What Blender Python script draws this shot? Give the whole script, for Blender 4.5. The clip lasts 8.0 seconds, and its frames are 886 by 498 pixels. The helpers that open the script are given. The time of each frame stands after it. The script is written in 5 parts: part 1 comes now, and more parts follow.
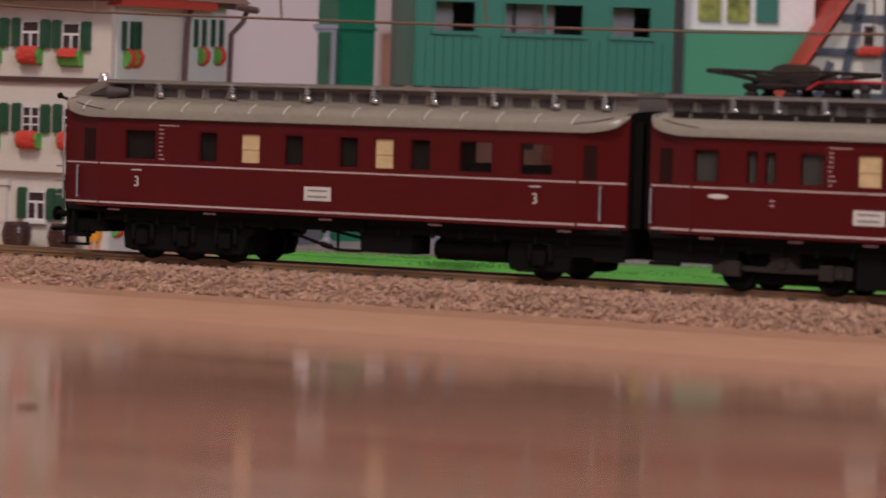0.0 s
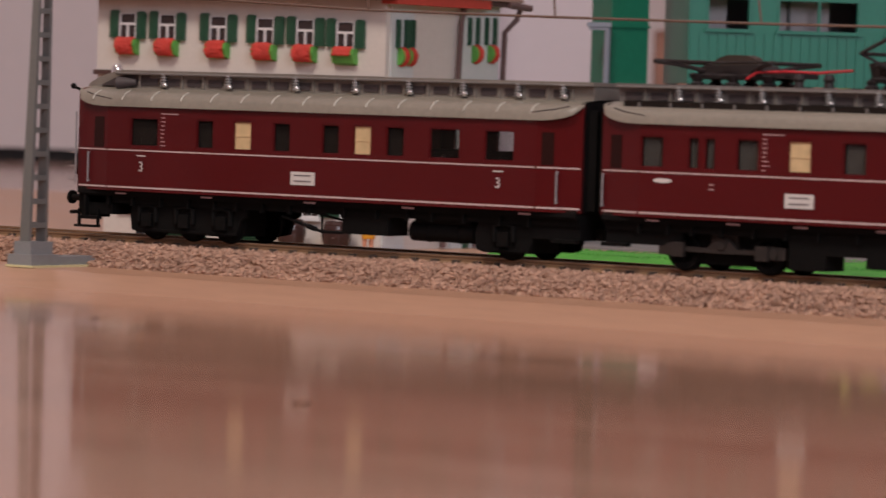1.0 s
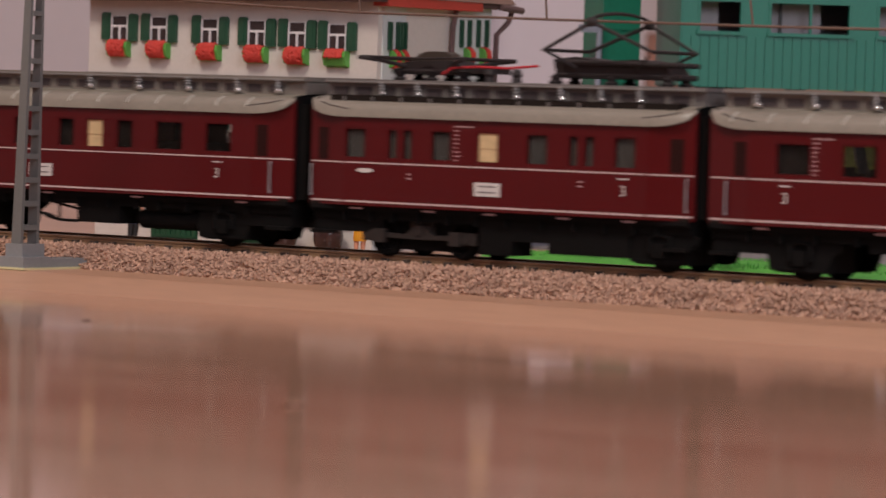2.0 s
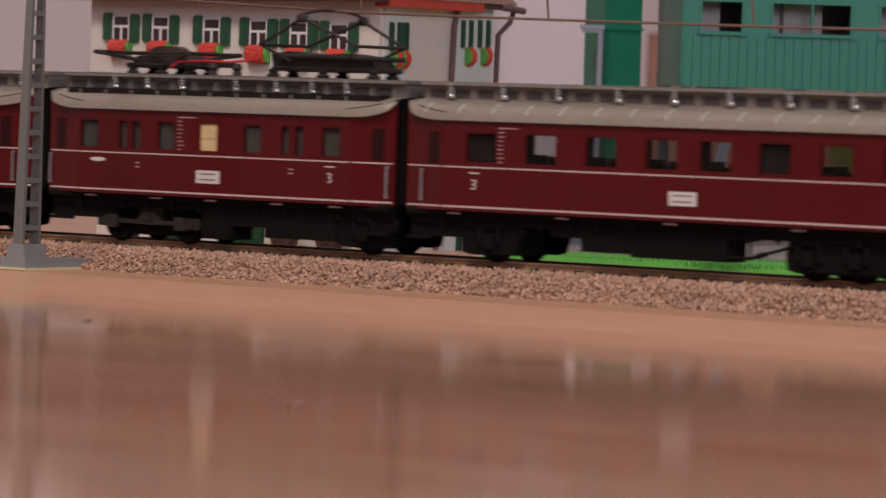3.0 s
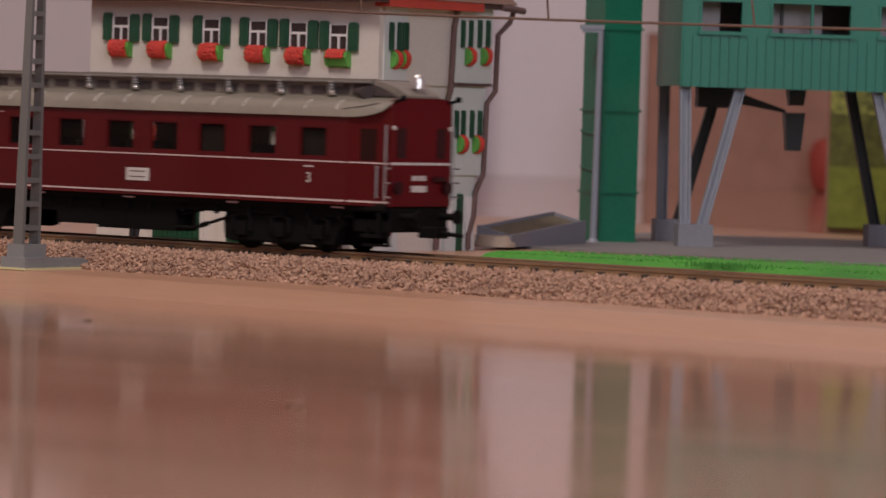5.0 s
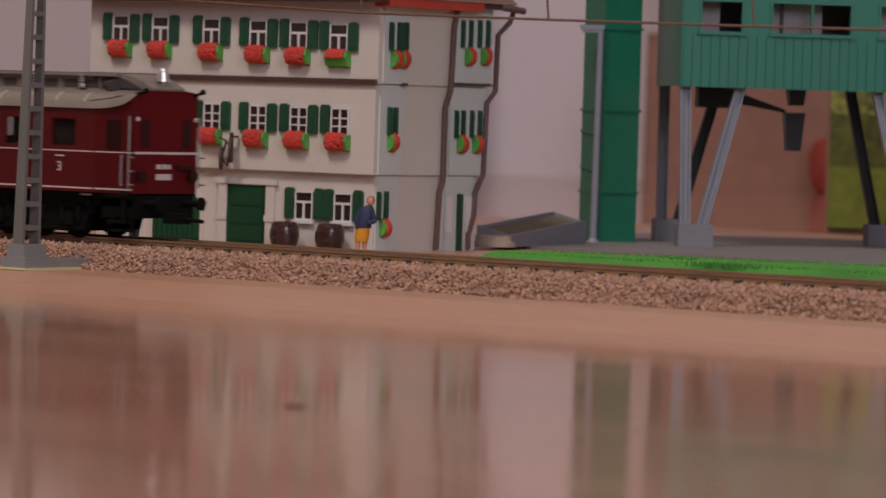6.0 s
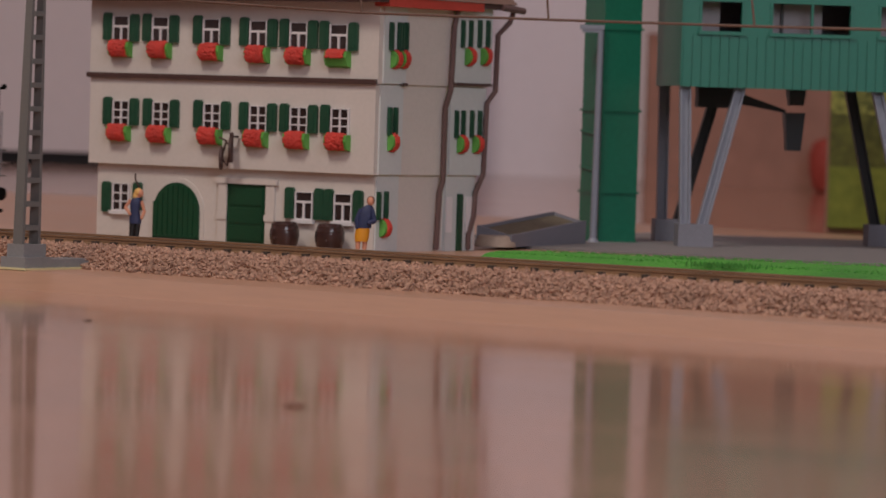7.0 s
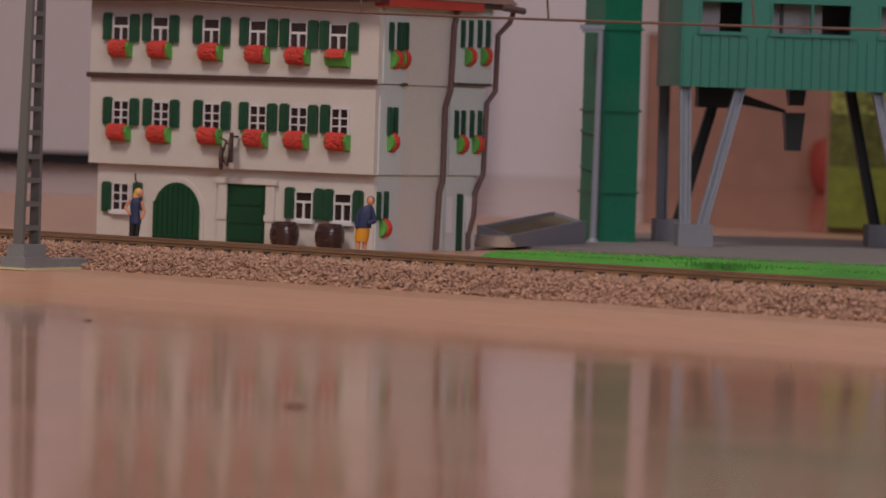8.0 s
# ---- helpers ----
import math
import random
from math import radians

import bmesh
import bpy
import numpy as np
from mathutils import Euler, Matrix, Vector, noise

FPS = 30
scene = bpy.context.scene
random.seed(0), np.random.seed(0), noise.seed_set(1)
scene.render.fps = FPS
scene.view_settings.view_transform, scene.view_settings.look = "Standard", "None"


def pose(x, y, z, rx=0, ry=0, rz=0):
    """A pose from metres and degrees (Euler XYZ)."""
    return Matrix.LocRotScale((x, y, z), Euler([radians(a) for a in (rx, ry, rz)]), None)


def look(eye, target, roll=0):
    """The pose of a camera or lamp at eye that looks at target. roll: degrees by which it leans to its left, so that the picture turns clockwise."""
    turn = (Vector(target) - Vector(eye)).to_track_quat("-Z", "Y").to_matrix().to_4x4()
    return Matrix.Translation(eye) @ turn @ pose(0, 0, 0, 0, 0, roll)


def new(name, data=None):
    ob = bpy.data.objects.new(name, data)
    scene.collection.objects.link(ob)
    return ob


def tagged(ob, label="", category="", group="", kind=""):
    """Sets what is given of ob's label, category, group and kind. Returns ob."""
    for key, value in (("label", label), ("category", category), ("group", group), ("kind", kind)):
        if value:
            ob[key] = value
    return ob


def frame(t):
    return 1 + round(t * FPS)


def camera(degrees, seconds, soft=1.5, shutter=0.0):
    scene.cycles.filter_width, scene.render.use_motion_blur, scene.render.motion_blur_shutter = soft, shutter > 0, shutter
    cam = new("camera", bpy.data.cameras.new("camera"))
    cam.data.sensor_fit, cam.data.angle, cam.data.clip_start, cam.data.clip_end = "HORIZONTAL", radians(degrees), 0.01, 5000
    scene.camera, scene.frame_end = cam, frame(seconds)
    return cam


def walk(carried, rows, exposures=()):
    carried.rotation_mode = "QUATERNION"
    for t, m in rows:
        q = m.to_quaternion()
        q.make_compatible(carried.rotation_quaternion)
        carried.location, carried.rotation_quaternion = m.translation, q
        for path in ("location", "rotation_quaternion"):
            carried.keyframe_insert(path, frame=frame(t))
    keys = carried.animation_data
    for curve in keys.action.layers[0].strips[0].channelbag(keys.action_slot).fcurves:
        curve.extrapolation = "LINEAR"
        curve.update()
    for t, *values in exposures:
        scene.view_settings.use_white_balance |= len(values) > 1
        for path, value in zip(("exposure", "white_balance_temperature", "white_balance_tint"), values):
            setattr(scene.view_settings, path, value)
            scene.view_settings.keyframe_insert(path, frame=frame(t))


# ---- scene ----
# Model railway, true model size (1:87): x runs along the track, y away from the camera, z up from the tabletop.
cam = camera(13.1, 8.0, 1.5, 0.5)
cam.data.dof.use_dof = True
cam.data.dof.focus_distance = 1.16
cam.data.dof.aperture_fstop = 38.0
EYE = (0.624, 0.0, 0.0547)


def turned(dx, dy):
    """The camera, panned from its rest heading by small angles (in 1/6826 rad)."""
    k, r = math.degrees(1 / 6826), radians(1.741)
    dx, dy = dx * math.cos(r) + dy * math.sin(r), dy * math.cos(r) - dx * math.sin(r)
    turn = Matrix.Rotation(radians(36.34 + dx * k), 4, "Z") @ Matrix.Rotation(radians(90 - 2.143 + dy * k), 4, "X")
    return Matrix.Translation(EYE) @ turn @ pose(0, 0, 0, 0, 0, 1.741)


walk(cam, [(0.0, turned(-471, -1)), (0.1, turned(-437, -1.3)), (0.2, turned(-391, -1.6)), (0.3, turned(-345, -2)), (0.4, turned(-283, -2.2)), (0.5, turned(-229, -2.5)),
           (0.6, turned(-157, -3)), (0.7, turned(-104, -3.5)), (0.8, turned(-52, -4)), (0.9, turned(-20, -4.3)), (1.0, turned(12, -4.5)), (1.1, turned(36, -4.5)), (1.2, turned(59, -4.5)),
           (1.5, turned(62, -3.5)), (1.9, turned(8, -1)), (2.3, turned(-11, 0)), (2.5, turned(-9, 0)),
           (3.0, turned(0, 0)), (8.0, turned(0, 0))],
     exposures=[(0.0, 0.12), (1.0, 0.25), (2.5, 0.27), (4.5, 0.18), (5.8, -0.07), (8.0, -0.15)])

# ---- light ----
world = bpy.data.worlds.new("room_air")
scene.world = world
world.use_nodes = True
world.node_tree.nodes["Background"].inputs[0].default_value = (0.75, 0.72, 0.78, 1)
world.node_tree.nodes["Background"].inputs[1].default_value = 0.14


def area_lamp(name, eye, target, size, watts, colour):
    data = bpy.data.lights.new(name, "AREA")
    data.shape, data.size, data.energy, data.color = "DISK", size, watts, colour
    ob = new(name, data)
    ob.matrix_world = look(eye, target)
    return ob


area_lamp("ceiling_lamp", (-0.02, -0.45, 2.05), (0.0, 1.0, 0), 0.6, 31.0, (1.0, 0.905, 0.81))
area_lamp("window_light", (1.62, -0.25, 0.95), (0.0, 1.0, 0.1), 1.0, 16.0, (0.84, 0.88, 1.0))


# ---- materials ----
def mat(name, colour, rough=0.5, metal=0.0, vary=0.12, grain=900.0, bump=0.0, coarse=40.0, tint=None, coat=0.0, stretch=(1, 1, 1), spec=0.5, per_piece=0.0, rvar=0.15):
    """Procedural paint: fine grain and coarse blotches vary the colour and the gloss; bump in metres."""
    m = bpy.data.materials.new(name)
    m.use_nodes = True
    nt = m.node_tree
    b = nt.nodes["Principled BSDF"]
    tc = nt.nodes.new("ShaderNodeTexCoord")
    mp = nt.nodes.new("ShaderNodeMapping")
    mp.inputs["Scale"].default_value = stretch
    nt.links.new(tc.outputs["Object"], mp.inputs["Vector"])
    fine, big = nt.nodes.new("ShaderNodeTexNoise"), nt.nodes.new("ShaderNodeTexNoise")
    for n, s, d in ((fine, grain, 4.0), (big, coarse, 3.0)):
        n.inputs["Scale"].default_value, n.inputs["Detail"].default_value = s, d
        nt.links.new(mp.outputs[0], n.inputs["Vector"])
    add = nt.nodes.new("ShaderNodeMath")
    add.operation = "ADD"
    nt.links.new(fine.outputs[0], add.inputs[0])
    nt.links.new(big.outputs[0], add.inputs[1])
    rng = nt.nodes.new("ShaderNodeMapRange")
    rng.inputs["From Min"].default_value, rng.inputs["From Max"].default_value = 0.6, 1.4
    nt.links.new(add.outputs[0], rng.inputs["Value"])
    mix = nt.nodes.new("ShaderNodeMix")
    mix.data_type = "RGBA"
    lo = tint or tuple(c * (1 - vary) for c in colour)
    hi = tuple(min(1, c * (1 + vary)) for c in colour)
    mix.inputs["A"].default_value, mix.inputs["B"].default_value = (*lo, 1), (*hi, 1)
    nt.links.new(rng.outputs[0], mix.inputs["Factor"])
    out = mix.outputs["Result"]
    if per_piece:
        info = nt.nodes.new("ShaderNodeNewGeometry")
        hsv = nt.nodes.new("ShaderNodeHueSaturation")
        pr = nt.nodes.new("ShaderNodeMapRange")
        pr.inputs["To Min"].default_value, pr.inputs["To Max"].default_value = 1 - per_piece, 1 + per_piece
        nt.links.new(info.outputs["Random Per Island"], pr.inputs["Value"])
        nt.links.new(pr.outputs[0], hsv.inputs["Value"])
        nt.links.new(out, hsv.inputs["Color"])
        out = hsv.outputs[0]
    nt.links.new(out, b.inputs["Base Color"])
    rr = nt.nodes.new("ShaderNodeMapRange")
    rr.inputs["To Min"].default_value, rr.inputs["To Max"].default_value = rough * (1 - rvar), min(1, rough * (1 + rvar))
    nt.links.new(big.outputs[0], rr.inputs["Value"])
    nt.links.new(rr.outputs[0], b.inputs["Roughness"])
    b.inputs["Metallic"].default_value = metal
    b.inputs["Specular IOR Level"].default_value = spec
    b.inputs["Coat Weight"].default_value = coat
    if bump:
        bp = nt.nodes.new("ShaderNodeBump")
        bp.inputs["Distance"].default_value = bump
        bp.inputs["Strength"].default_value = 0.6
        nt.links.new(fine.outputs[0], bp.inputs["Height"])
        nt.links.new(bp.outputs[0], b.inputs["Normal"])
    return m


def glass(name, colour, rough=0.03, alpha=0.35):
    m = bpy.data.materials.new(name)
    m.use_nodes = True
    nt = m.node_tree
    b = nt.nodes["Principled BSDF"]
    b.inputs["Base Color"].default_value = (*colour, 1)
    b.inputs["Roughness"].default_value = rough
    b.inputs["Alpha"].default_value = alpha
    b.inputs["Specular IOR Level"].default_value = 0.1
    return m


M_TABLE = mat("varnished_laminate", (0.41, 0.22, 0.152), 0.1, 0, 0.18, 420, 0.0, 24, stretch=(0.3, 1, 1), spec=0.56, rvar=0.7)
M_BOARD = mat("beech_board", (0.44, 0.245, 0.158), 0.32, 0, 0.10, 500, 0.0, 14, stretch=(0.15, 1, 1))
M_BALLAST = mat("ballast_stone", (0.40, 0.238, 0.17), 0.9, 0, 0.2, 1500, 0, 90, per_piece=0.24, spec=0.2)
M_RAIL = mat("rusty_rail", (0.27, 0.155, 0.085), 0.55, 0.2, 0.3, 1500, 0, 60)
M_RAILTOP = mat("worn_rail_head", (0.36, 0.30, 0.24), 0.3, 0.9, 0.2, 1500, 0, 60)
M_SLEEPER = mat("dark_sleeper", (0.06, 0.04, 0.03), 0.8, 0, 0.3)
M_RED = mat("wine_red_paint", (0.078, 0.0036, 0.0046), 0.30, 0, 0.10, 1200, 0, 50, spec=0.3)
# Same wine red, lightened for the stronger light falling on the cab ends.
M_RED_LIT = mat("wine_red_front_lit", (0.115, 0.006, 0.009), 0.5, 0, 0.10, 1200, 0, 50, spec=0.1)
M_CREAM_LINE = mat("lining_paint", (0.56, 0.43, 0.41), 0.5, 0, 0.08)
M_ROOF = mat("grey_roof_paint", (0.225, 0.193, 0.157), 0.33, 0, 0.14, 700, 0.0, 60)
# Paler than the roof: the highlight along each seam is in the colour.
M_SEAM = mat("highlit_roof_seam", (0.50, 0.46, 0.40), 0.35, 0, 0.1)
M_DECK = mat("brownish_roof_deck", (0.19, 0.16, 0.135), 0.45, 0, 0.15, 700, 0.0, 60)
M_ROOFDARK = mat("dark_grey_roof_box", (0.15, 0.13, 0.12), 0.5, 0, 0.15)
M_VENT = mat("vent_opening", (0.05, 0.035, 0.035), 0.7)
M_BLACK = mat("black_underframe", (0.0056, 0.0048, 0.0046), 0.7, 0, 0.3, spec=0.1)
M_PANTO = mat("brown_black_iron", (0.022, 0.016, 0.016), 0.6, 0, 0.3, spec=0.3)
M_BOW = mat("tarnished_bow", (0.045, 0.032, 0.024), 0.6, 0, 0.3, spec=0.3)
M_BROWNBOGIE = mat("weathered_bogie", (0.019, 0.0115, 0.009), 0.7, 0, 0.4)
M_SILVER = mat("bright_silver", (0.80, 0.78, 0.76), 0.18, 0.85, 0.05)
M_PORCELAIN = mat("grey_porcelain", (0.36, 0.34, 0.33), 0.25, 0.2, 0.1)
M_STEEL = mat("grey_steel", (0.30, 0.28, 0.28), 0.4, 0.6, 0.1)
M_CABLE = mat("red_cable", (0.45, 0.02, 0.03), 0.4)
M_FADED = mat("faded_lettering", (0.42, 0.27, 0.27), 0.6)
M_SIGN = mat("sign_white", (0.58, 0.53, 0.50), 0.6)
M_INK = mat("sign_ink", (0.16, 0.13, 0.13), 0.7)
M_FROST = mat("frosted_cream_pane", (0.58, 0.41, 0.22), 0.5, 0, 0.15, 500, 0, 200)
M_PALEWALL = mat("pale_clerestory", (0.80, 0.76, 0.76), 0.8)
M_GLASS = glass("coach_glass", (0.02, 0.016, 0.014), 0.06, 0.22)
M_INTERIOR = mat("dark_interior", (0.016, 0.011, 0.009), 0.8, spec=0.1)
M_PLASTER = mat("cream_plaster", (0.60, 0.535, 0.49), 0.75, 0, 0.05, 700, 0.0001, 25)
# Plaster greyed to carry the cool light on the gable side.
M_PLASTER_COOL = mat("plaster_cool_lit", (0.56, 0.57, 0.56), 0.75, 0, 0.05, 700, 0.0001, 25)
M_TIMBER = mat("dark_brown_trim", (0.07, 0.035, 0.03), 0.55, 0, 0.2)
M_SHUTTER = mat("shutter_green", (0.016, 0.068, 0.036), 0.42, 0, 0.15)
M_DOORGREEN = mat("door_green", (0.006, 0.052, 0.022), 0.45, 0, 0.2)
M_FRAME = mat("window_white", (0.70, 0.66, 0.66), 0.5, 0, 0.05)
M_PANE = mat("dark_pane", (0.035, 0.022, 0.02), 0.12)
M_LEAF = mat("box_green", (0.11, 0.34, 0.06), 0.6, 0, 0.3, 1500, 0, 150)
M_FLOWER = mat("geranium_red", (0.56, 0.045, 0.03), 0.6, 0, 0.25, 2500, 0.0004, 300)
M_PIPE = mat("brown_downpipe", (0.13, 0.075, 0.07), 0.45, 0, 0.1)
M_TILE = mat("red_roof_tile", (0.50, 0.055, 0.035), 0.6, 0, 0.15)
M_BARREL = mat("barrel_brown", (0.05, 0.024, 0.021), 0.18, 0, 0.25, 500, 0, 200)
M_SILO = mat("silo_green", (0.014, 0.150, 0.103), 0.42, 0, 0.10, 700, 0, 30)
M_TOWER = mat("tower_green", (0.016, 0.142, 0.084), 0.24, 0, 0.12, 500, 0, 30)
M_GREEN2 = mat("light_green_wall", (0.05, 0.27, 0.15), 0.55, 0, 0.08)
M_LEG = mat("blue_grey_plastic", (0.23, 0.235, 0.28), 0.45, 0, 0.08)
M_INNER = mat("grey_inner_board", (0.34, 0.30, 0.31), 0.7, 0, 0.08)
M_FOOT = mat("grey_foot", (0.20, 0.195, 0.225), 0.6, 0, 0.1)
M_DARK = mat("black_plastic", (0.012, 0.011, 0.012), 0.5)
M_PLATE = mat("grey_base_plate", (0.20, 0.185, 0.185), 0.75, 0, 0.12, 700, 0, 30)
M_GRASS = mat("grass_mat", (0.085, 0.33, 0.035), 0.9, 0, 0.3, 900, 0.0004, 26, tint=(0.035, 0.17, 0.03))
M_MAST = mat("grey_mast", (0.145, 0.142, 0.133), 0.5, 0, 0.08)
M_MASTFOOT = mat("pale_mast_foot", (0.225, 0.225, 0.225), 0.5, 0, 0.12)
M_WIRE = mat("copper_wire", (0.17, 0.105, 0.08), 0.5, 0.4, 0.1)
M_SKIN = mat("figure_skin", (0.60, 0.26, 0.16), 0.6)
M_BLUE = mat("figure_blue", (0.022, 0.030, 0.085), 0.6, 0, 0.2)
M_YELLOW = mat("figure_yellow", (0.66, 0.27, 0.01), 0.6)
M_HAIR = mat("figure_blond", (0.70, 0.40, 0.12), 0.6)
M_HAIR2 = mat("figure_brown_hair", (0.08, 0.035, 0.02), 0.6)
M_WALL = mat("room_wall_paint", (0.87, 0.79, 0.85), 0.8, 0, 0.03, 100, 0, 2)
M_CABINET = mat("white_cabinet", (0.62, 0.55, 0.57), 0.6, 0, 0.03, 100, 0, 3)
M_CARD = mat("brown_cardboard", (0.33, 0.165, 0.12), 0.7, 0, 0.2, 60, 0, 9)
M_BALLRED = mat("red_plastic", (0.34, 0.05, 0.035), 0.6)
M_FOLIAGE = mat("printed_foliage", (0.40, 0.42, 0.10), 0.7, 0, 0.2, 320, 0, 120, tint=(0.012, 0.028, 0.006))
M_MEADOW = mat("printed_meadow", (0.21, 0.25, 0.04), 0.7, 0, 0.2, 200, 0, 60, tint=(0.12, 0.16, 0.02))
M_SHADE = mat("printed_dark_hedge", (0.13, 0.145, 0.03), 0.7, 0, 0.3, 260, 0, 90, tint=(0.03, 0.035, 0.008))
M_LOUVRE = mat("grey_louvre", (0.14, 0.122, 0.105), 0.5, 0, 0.1)
M_DOORPANE = mat("brown_door_pane", (0.022, 0.007, 0.006), 0.4, spec=0.12)
M_DARKRED = mat("dark_red_fitting", (0.030, 0.004, 0.006), 0.5, spec=0.2)
M_BLUEBEAM = mat("slate_blue_timber", (0.06, 0.07, 0.10), 0.6)
M_CREAMWALL = mat("cream_infill", (0.66, 0.63, 0.55), 0.7)


# ---- building helpers: all shapes in millimetres ----
def box(bm, x0, x1, y0, y1, z0, z1):
    v = [bm.verts.new(p) for p in ((x0, y0, z0), (x1, y0, z0), (x1, y1, z0), (x0, y1, z0), (x0, y0, z1), (x1, y0, z1), (x1, y1, z1), (x0, y1, z1))]
    for f in ((3, 2, 1, 0), (4, 5, 6, 7), (0, 1, 5, 4), (1, 2, 6, 5), (2, 3, 7, 6), (3, 0, 4, 7)):
        bm.faces.new([v[i] for i in f])
    return v


def prism(bm, poly, z0, z1, axis="z"):
    """A polygon (a, b) pushed from z0 to z1 along an axis."""
    def at(a, b, c):
        return {"z": (a, b, c), "y": (a, c, b), "x": (c, a, b)}[axis]
    lo = [bm.verts.new(at(a, b, z0)) for a, b in poly]
    hi = [bm.verts.new(at(a, b, z1)) for a, b in poly]
    n = len(poly)
    bm.faces.new(lo[::-1])
    bm.faces.new(hi)
    for i in range(n):
        bm.faces.new((lo[i], lo[(i + 1) % n], hi[(i + 1) % n], hi[i]))


def pierced(bm, x0, x1, y0, y1, z0, z1, holes):
    """One wall slab with rectangular holes (x, x, z, z), as a single connected shell."""
    xs = sorted({x0, x1, *[h[0] for h in holes], *[h[1] for h in holes]})
    zs = sorted({z0, z1, *[h[2] for h in holes], *[h[3] for h in holes]})
    made = {}

    def v(i, j, y):
        if (i, j, y) not in made:
            made[i, j, y] = bm.verts.new((xs[i], y, zs[j]))
        return made[i, j, y]

    def solid(i, j):
        if not (0 <= i < len(xs) - 1 and 0 <= j < len(zs) - 1):
            return False
        x, z = (xs[i] + xs[i + 1]) / 2, (zs[j] + zs[j + 1]) / 2
        return not any(h[0] < x < h[1] and h[2] < z < h[3] for h in holes)

    for i in range(len(xs) - 1):
        for j in range(len(zs) - 1):
            if not solid(i, j):
                continue
            for y in (y0, y1):
                bm.faces.new((v(i, j, y), v(i + 1, j, y), v(i + 1, j + 1, y), v(i, j + 1, y)))
            for di, dj, e in ((-1, 0, ((i, j), (i, j + 1))), (1, 0, ((i + 1, j), (i + 1, j + 1))), (0, -1, ((i, j), (i + 1, j))), (0, 1, ((i, j + 1), (i + 1, j + 1)))):
                if not solid(i + di, j + dj):
                    (a, b), (c, d) = e
                    bm.faces.new((v(a, b, y0), v(c, d, y0), v(c, d, y1), v(a, b, y1)))


def rod(bm, p, q, r, r2=None, n=8):
    """A round bar from p to q."""
    p, q = Vector(p), Vector(q)
    r2 = r if r2 is None else r2
    d = (q - p).normalized()
    a = d.orthogonal().normalized()
    b = d.cross(a)
    ring = [[bm.verts.new(c + (a * math.cos(2 * math.pi * i / n) + b * math.sin(2 * math.pi * i / n)) * s) for i in range(n)] for c, s in ((p, r), (q, r2))]
    for i in range(n):
        bm.faces.new((ring[0][i], ring[0][(i + 1) % n], ring[1][(i + 1) % n], ring[1][i]))
    bm.faces.new(ring[0][::-1])
    bm.faces.new(ring[1])


def pipe(bm, pts, r, n=8):
    """One bent round bar through the points, a single shell."""
    pts = [Vector(p) for p in pts]
    rings, a = [], None
    for i, p in enumerate(pts):
        d = (pts[min(i + 1, len(pts) - 1)] - pts[max(i - 1, 0)]).normalized()
        a = d.orthogonal().normalized() if a is None else (a - d * a.dot(d)).normalized()
        b = d.cross(a)
        rings.append([bm.verts.new(p + (a * math.cos(2 * math.pi * k / n) + b * math.sin(2 * math.pi * k / n)) * r) for k in range(n)])
    for p, q in zip(rings, rings[1:]):
        for k in range(n):
            bm.faces.new((p[k], p[(k + 1) % n], q[(k + 1) % n], q[k]))
    bm.faces.new(rings[0][::-1])
    bm.faces.new(rings[-1])


def lathe(bm, base, profile, n=16):
    """A turned shape: (radius, height) pairs round a vertical axis at base."""
    x, y, z = base
    rings = [[bm.verts.new((x + r * math.cos(2 * math.pi * i / n), y + r * math.sin(2 * math.pi * i / n), z + h)) for i in range(n)] for r, h in profile]
    for a, b in zip(rings, rings[1:]):
        for i in range(n):
            bm.faces.new((a[i], a[(i + 1) % n], b[(i + 1) % n], b[i]))
    bm.faces.new(rings[0][::-1])
    bm.faces.new(rings[-1])


def blob(bm, c, rx, ry, rz, seg=10, rings=7, rough=0.0):
    r = bmesh.ops.create_uvsphere(bm, u_segments=seg, v_segments=rings, radius=1)
    for v in r["verts"]:
        k = 1 + rough * (random.random() - 0.5)
        v.co = Vector((c[0] + v.co.x * rx * k, c[1] + v.co.y * ry * k, c[2] + v.co.z * rz * k))


def mesh_of(name, bm, material, bevel=0.0, smooth=False):
    if bevel:
        es = [e for e in bm.edges if len(e.link_faces) == 2 and e.calc_face_angle(0) > 0.6]
        bmesh.ops.bevel(bm, geom=es, offset=bevel, segments=2, affect="EDGES", clamp_overlap=True)
    bmesh.ops.recalc_face_normals(bm, faces=bm.faces)
    for v in bm.verts:
        v.co *= 0.001
    me = bpy.data.meshes.new(name)
    bm.to_mesh(me)
    bm.free()
    for m in material if isinstance(material, (list, tuple)) else [material]:
        me.materials.append(m)
    if smooth:
        me.polygons.foreach_set("use_smooth", [True] * len(me.polygons))
        me.set_sharp_from_angle(angle=0.7)
    return me


def part(name, bm, material, parent, label="", bevel=0.0, smooth=False):
    ob = new(name, mesh_of(name, bm, material, bevel, smooth))
    ob.parent = parent
    return tagged(ob, label)


def thing(name, x, y, z, rz, label, category, group="", kind=""):
    """An empty at a thing's base, placed in millimetres."""
    ob = new(name)
    ob.empty_display_size = 0.01
    ob.matrix_world = pose(x / 1000, y / 1000, z / 1000, 0, 0, rz)
    return tagged(ob, label, category, group, kind)


def whole(name, bm, material, label, category, bevel=0.0, smooth=False, kind="", at=(0, 0, 0), rz=0):
    ob = new(name, mesh_of(name, bm, material, bevel, smooth))
    ob.matrix_world = pose(at[0] / 1000, at[1] / 1000, at[2] / 1000, 0, 0, rz)
    return tagged(ob, label, category, kind=kind)


def B():
    return bmesh.new()


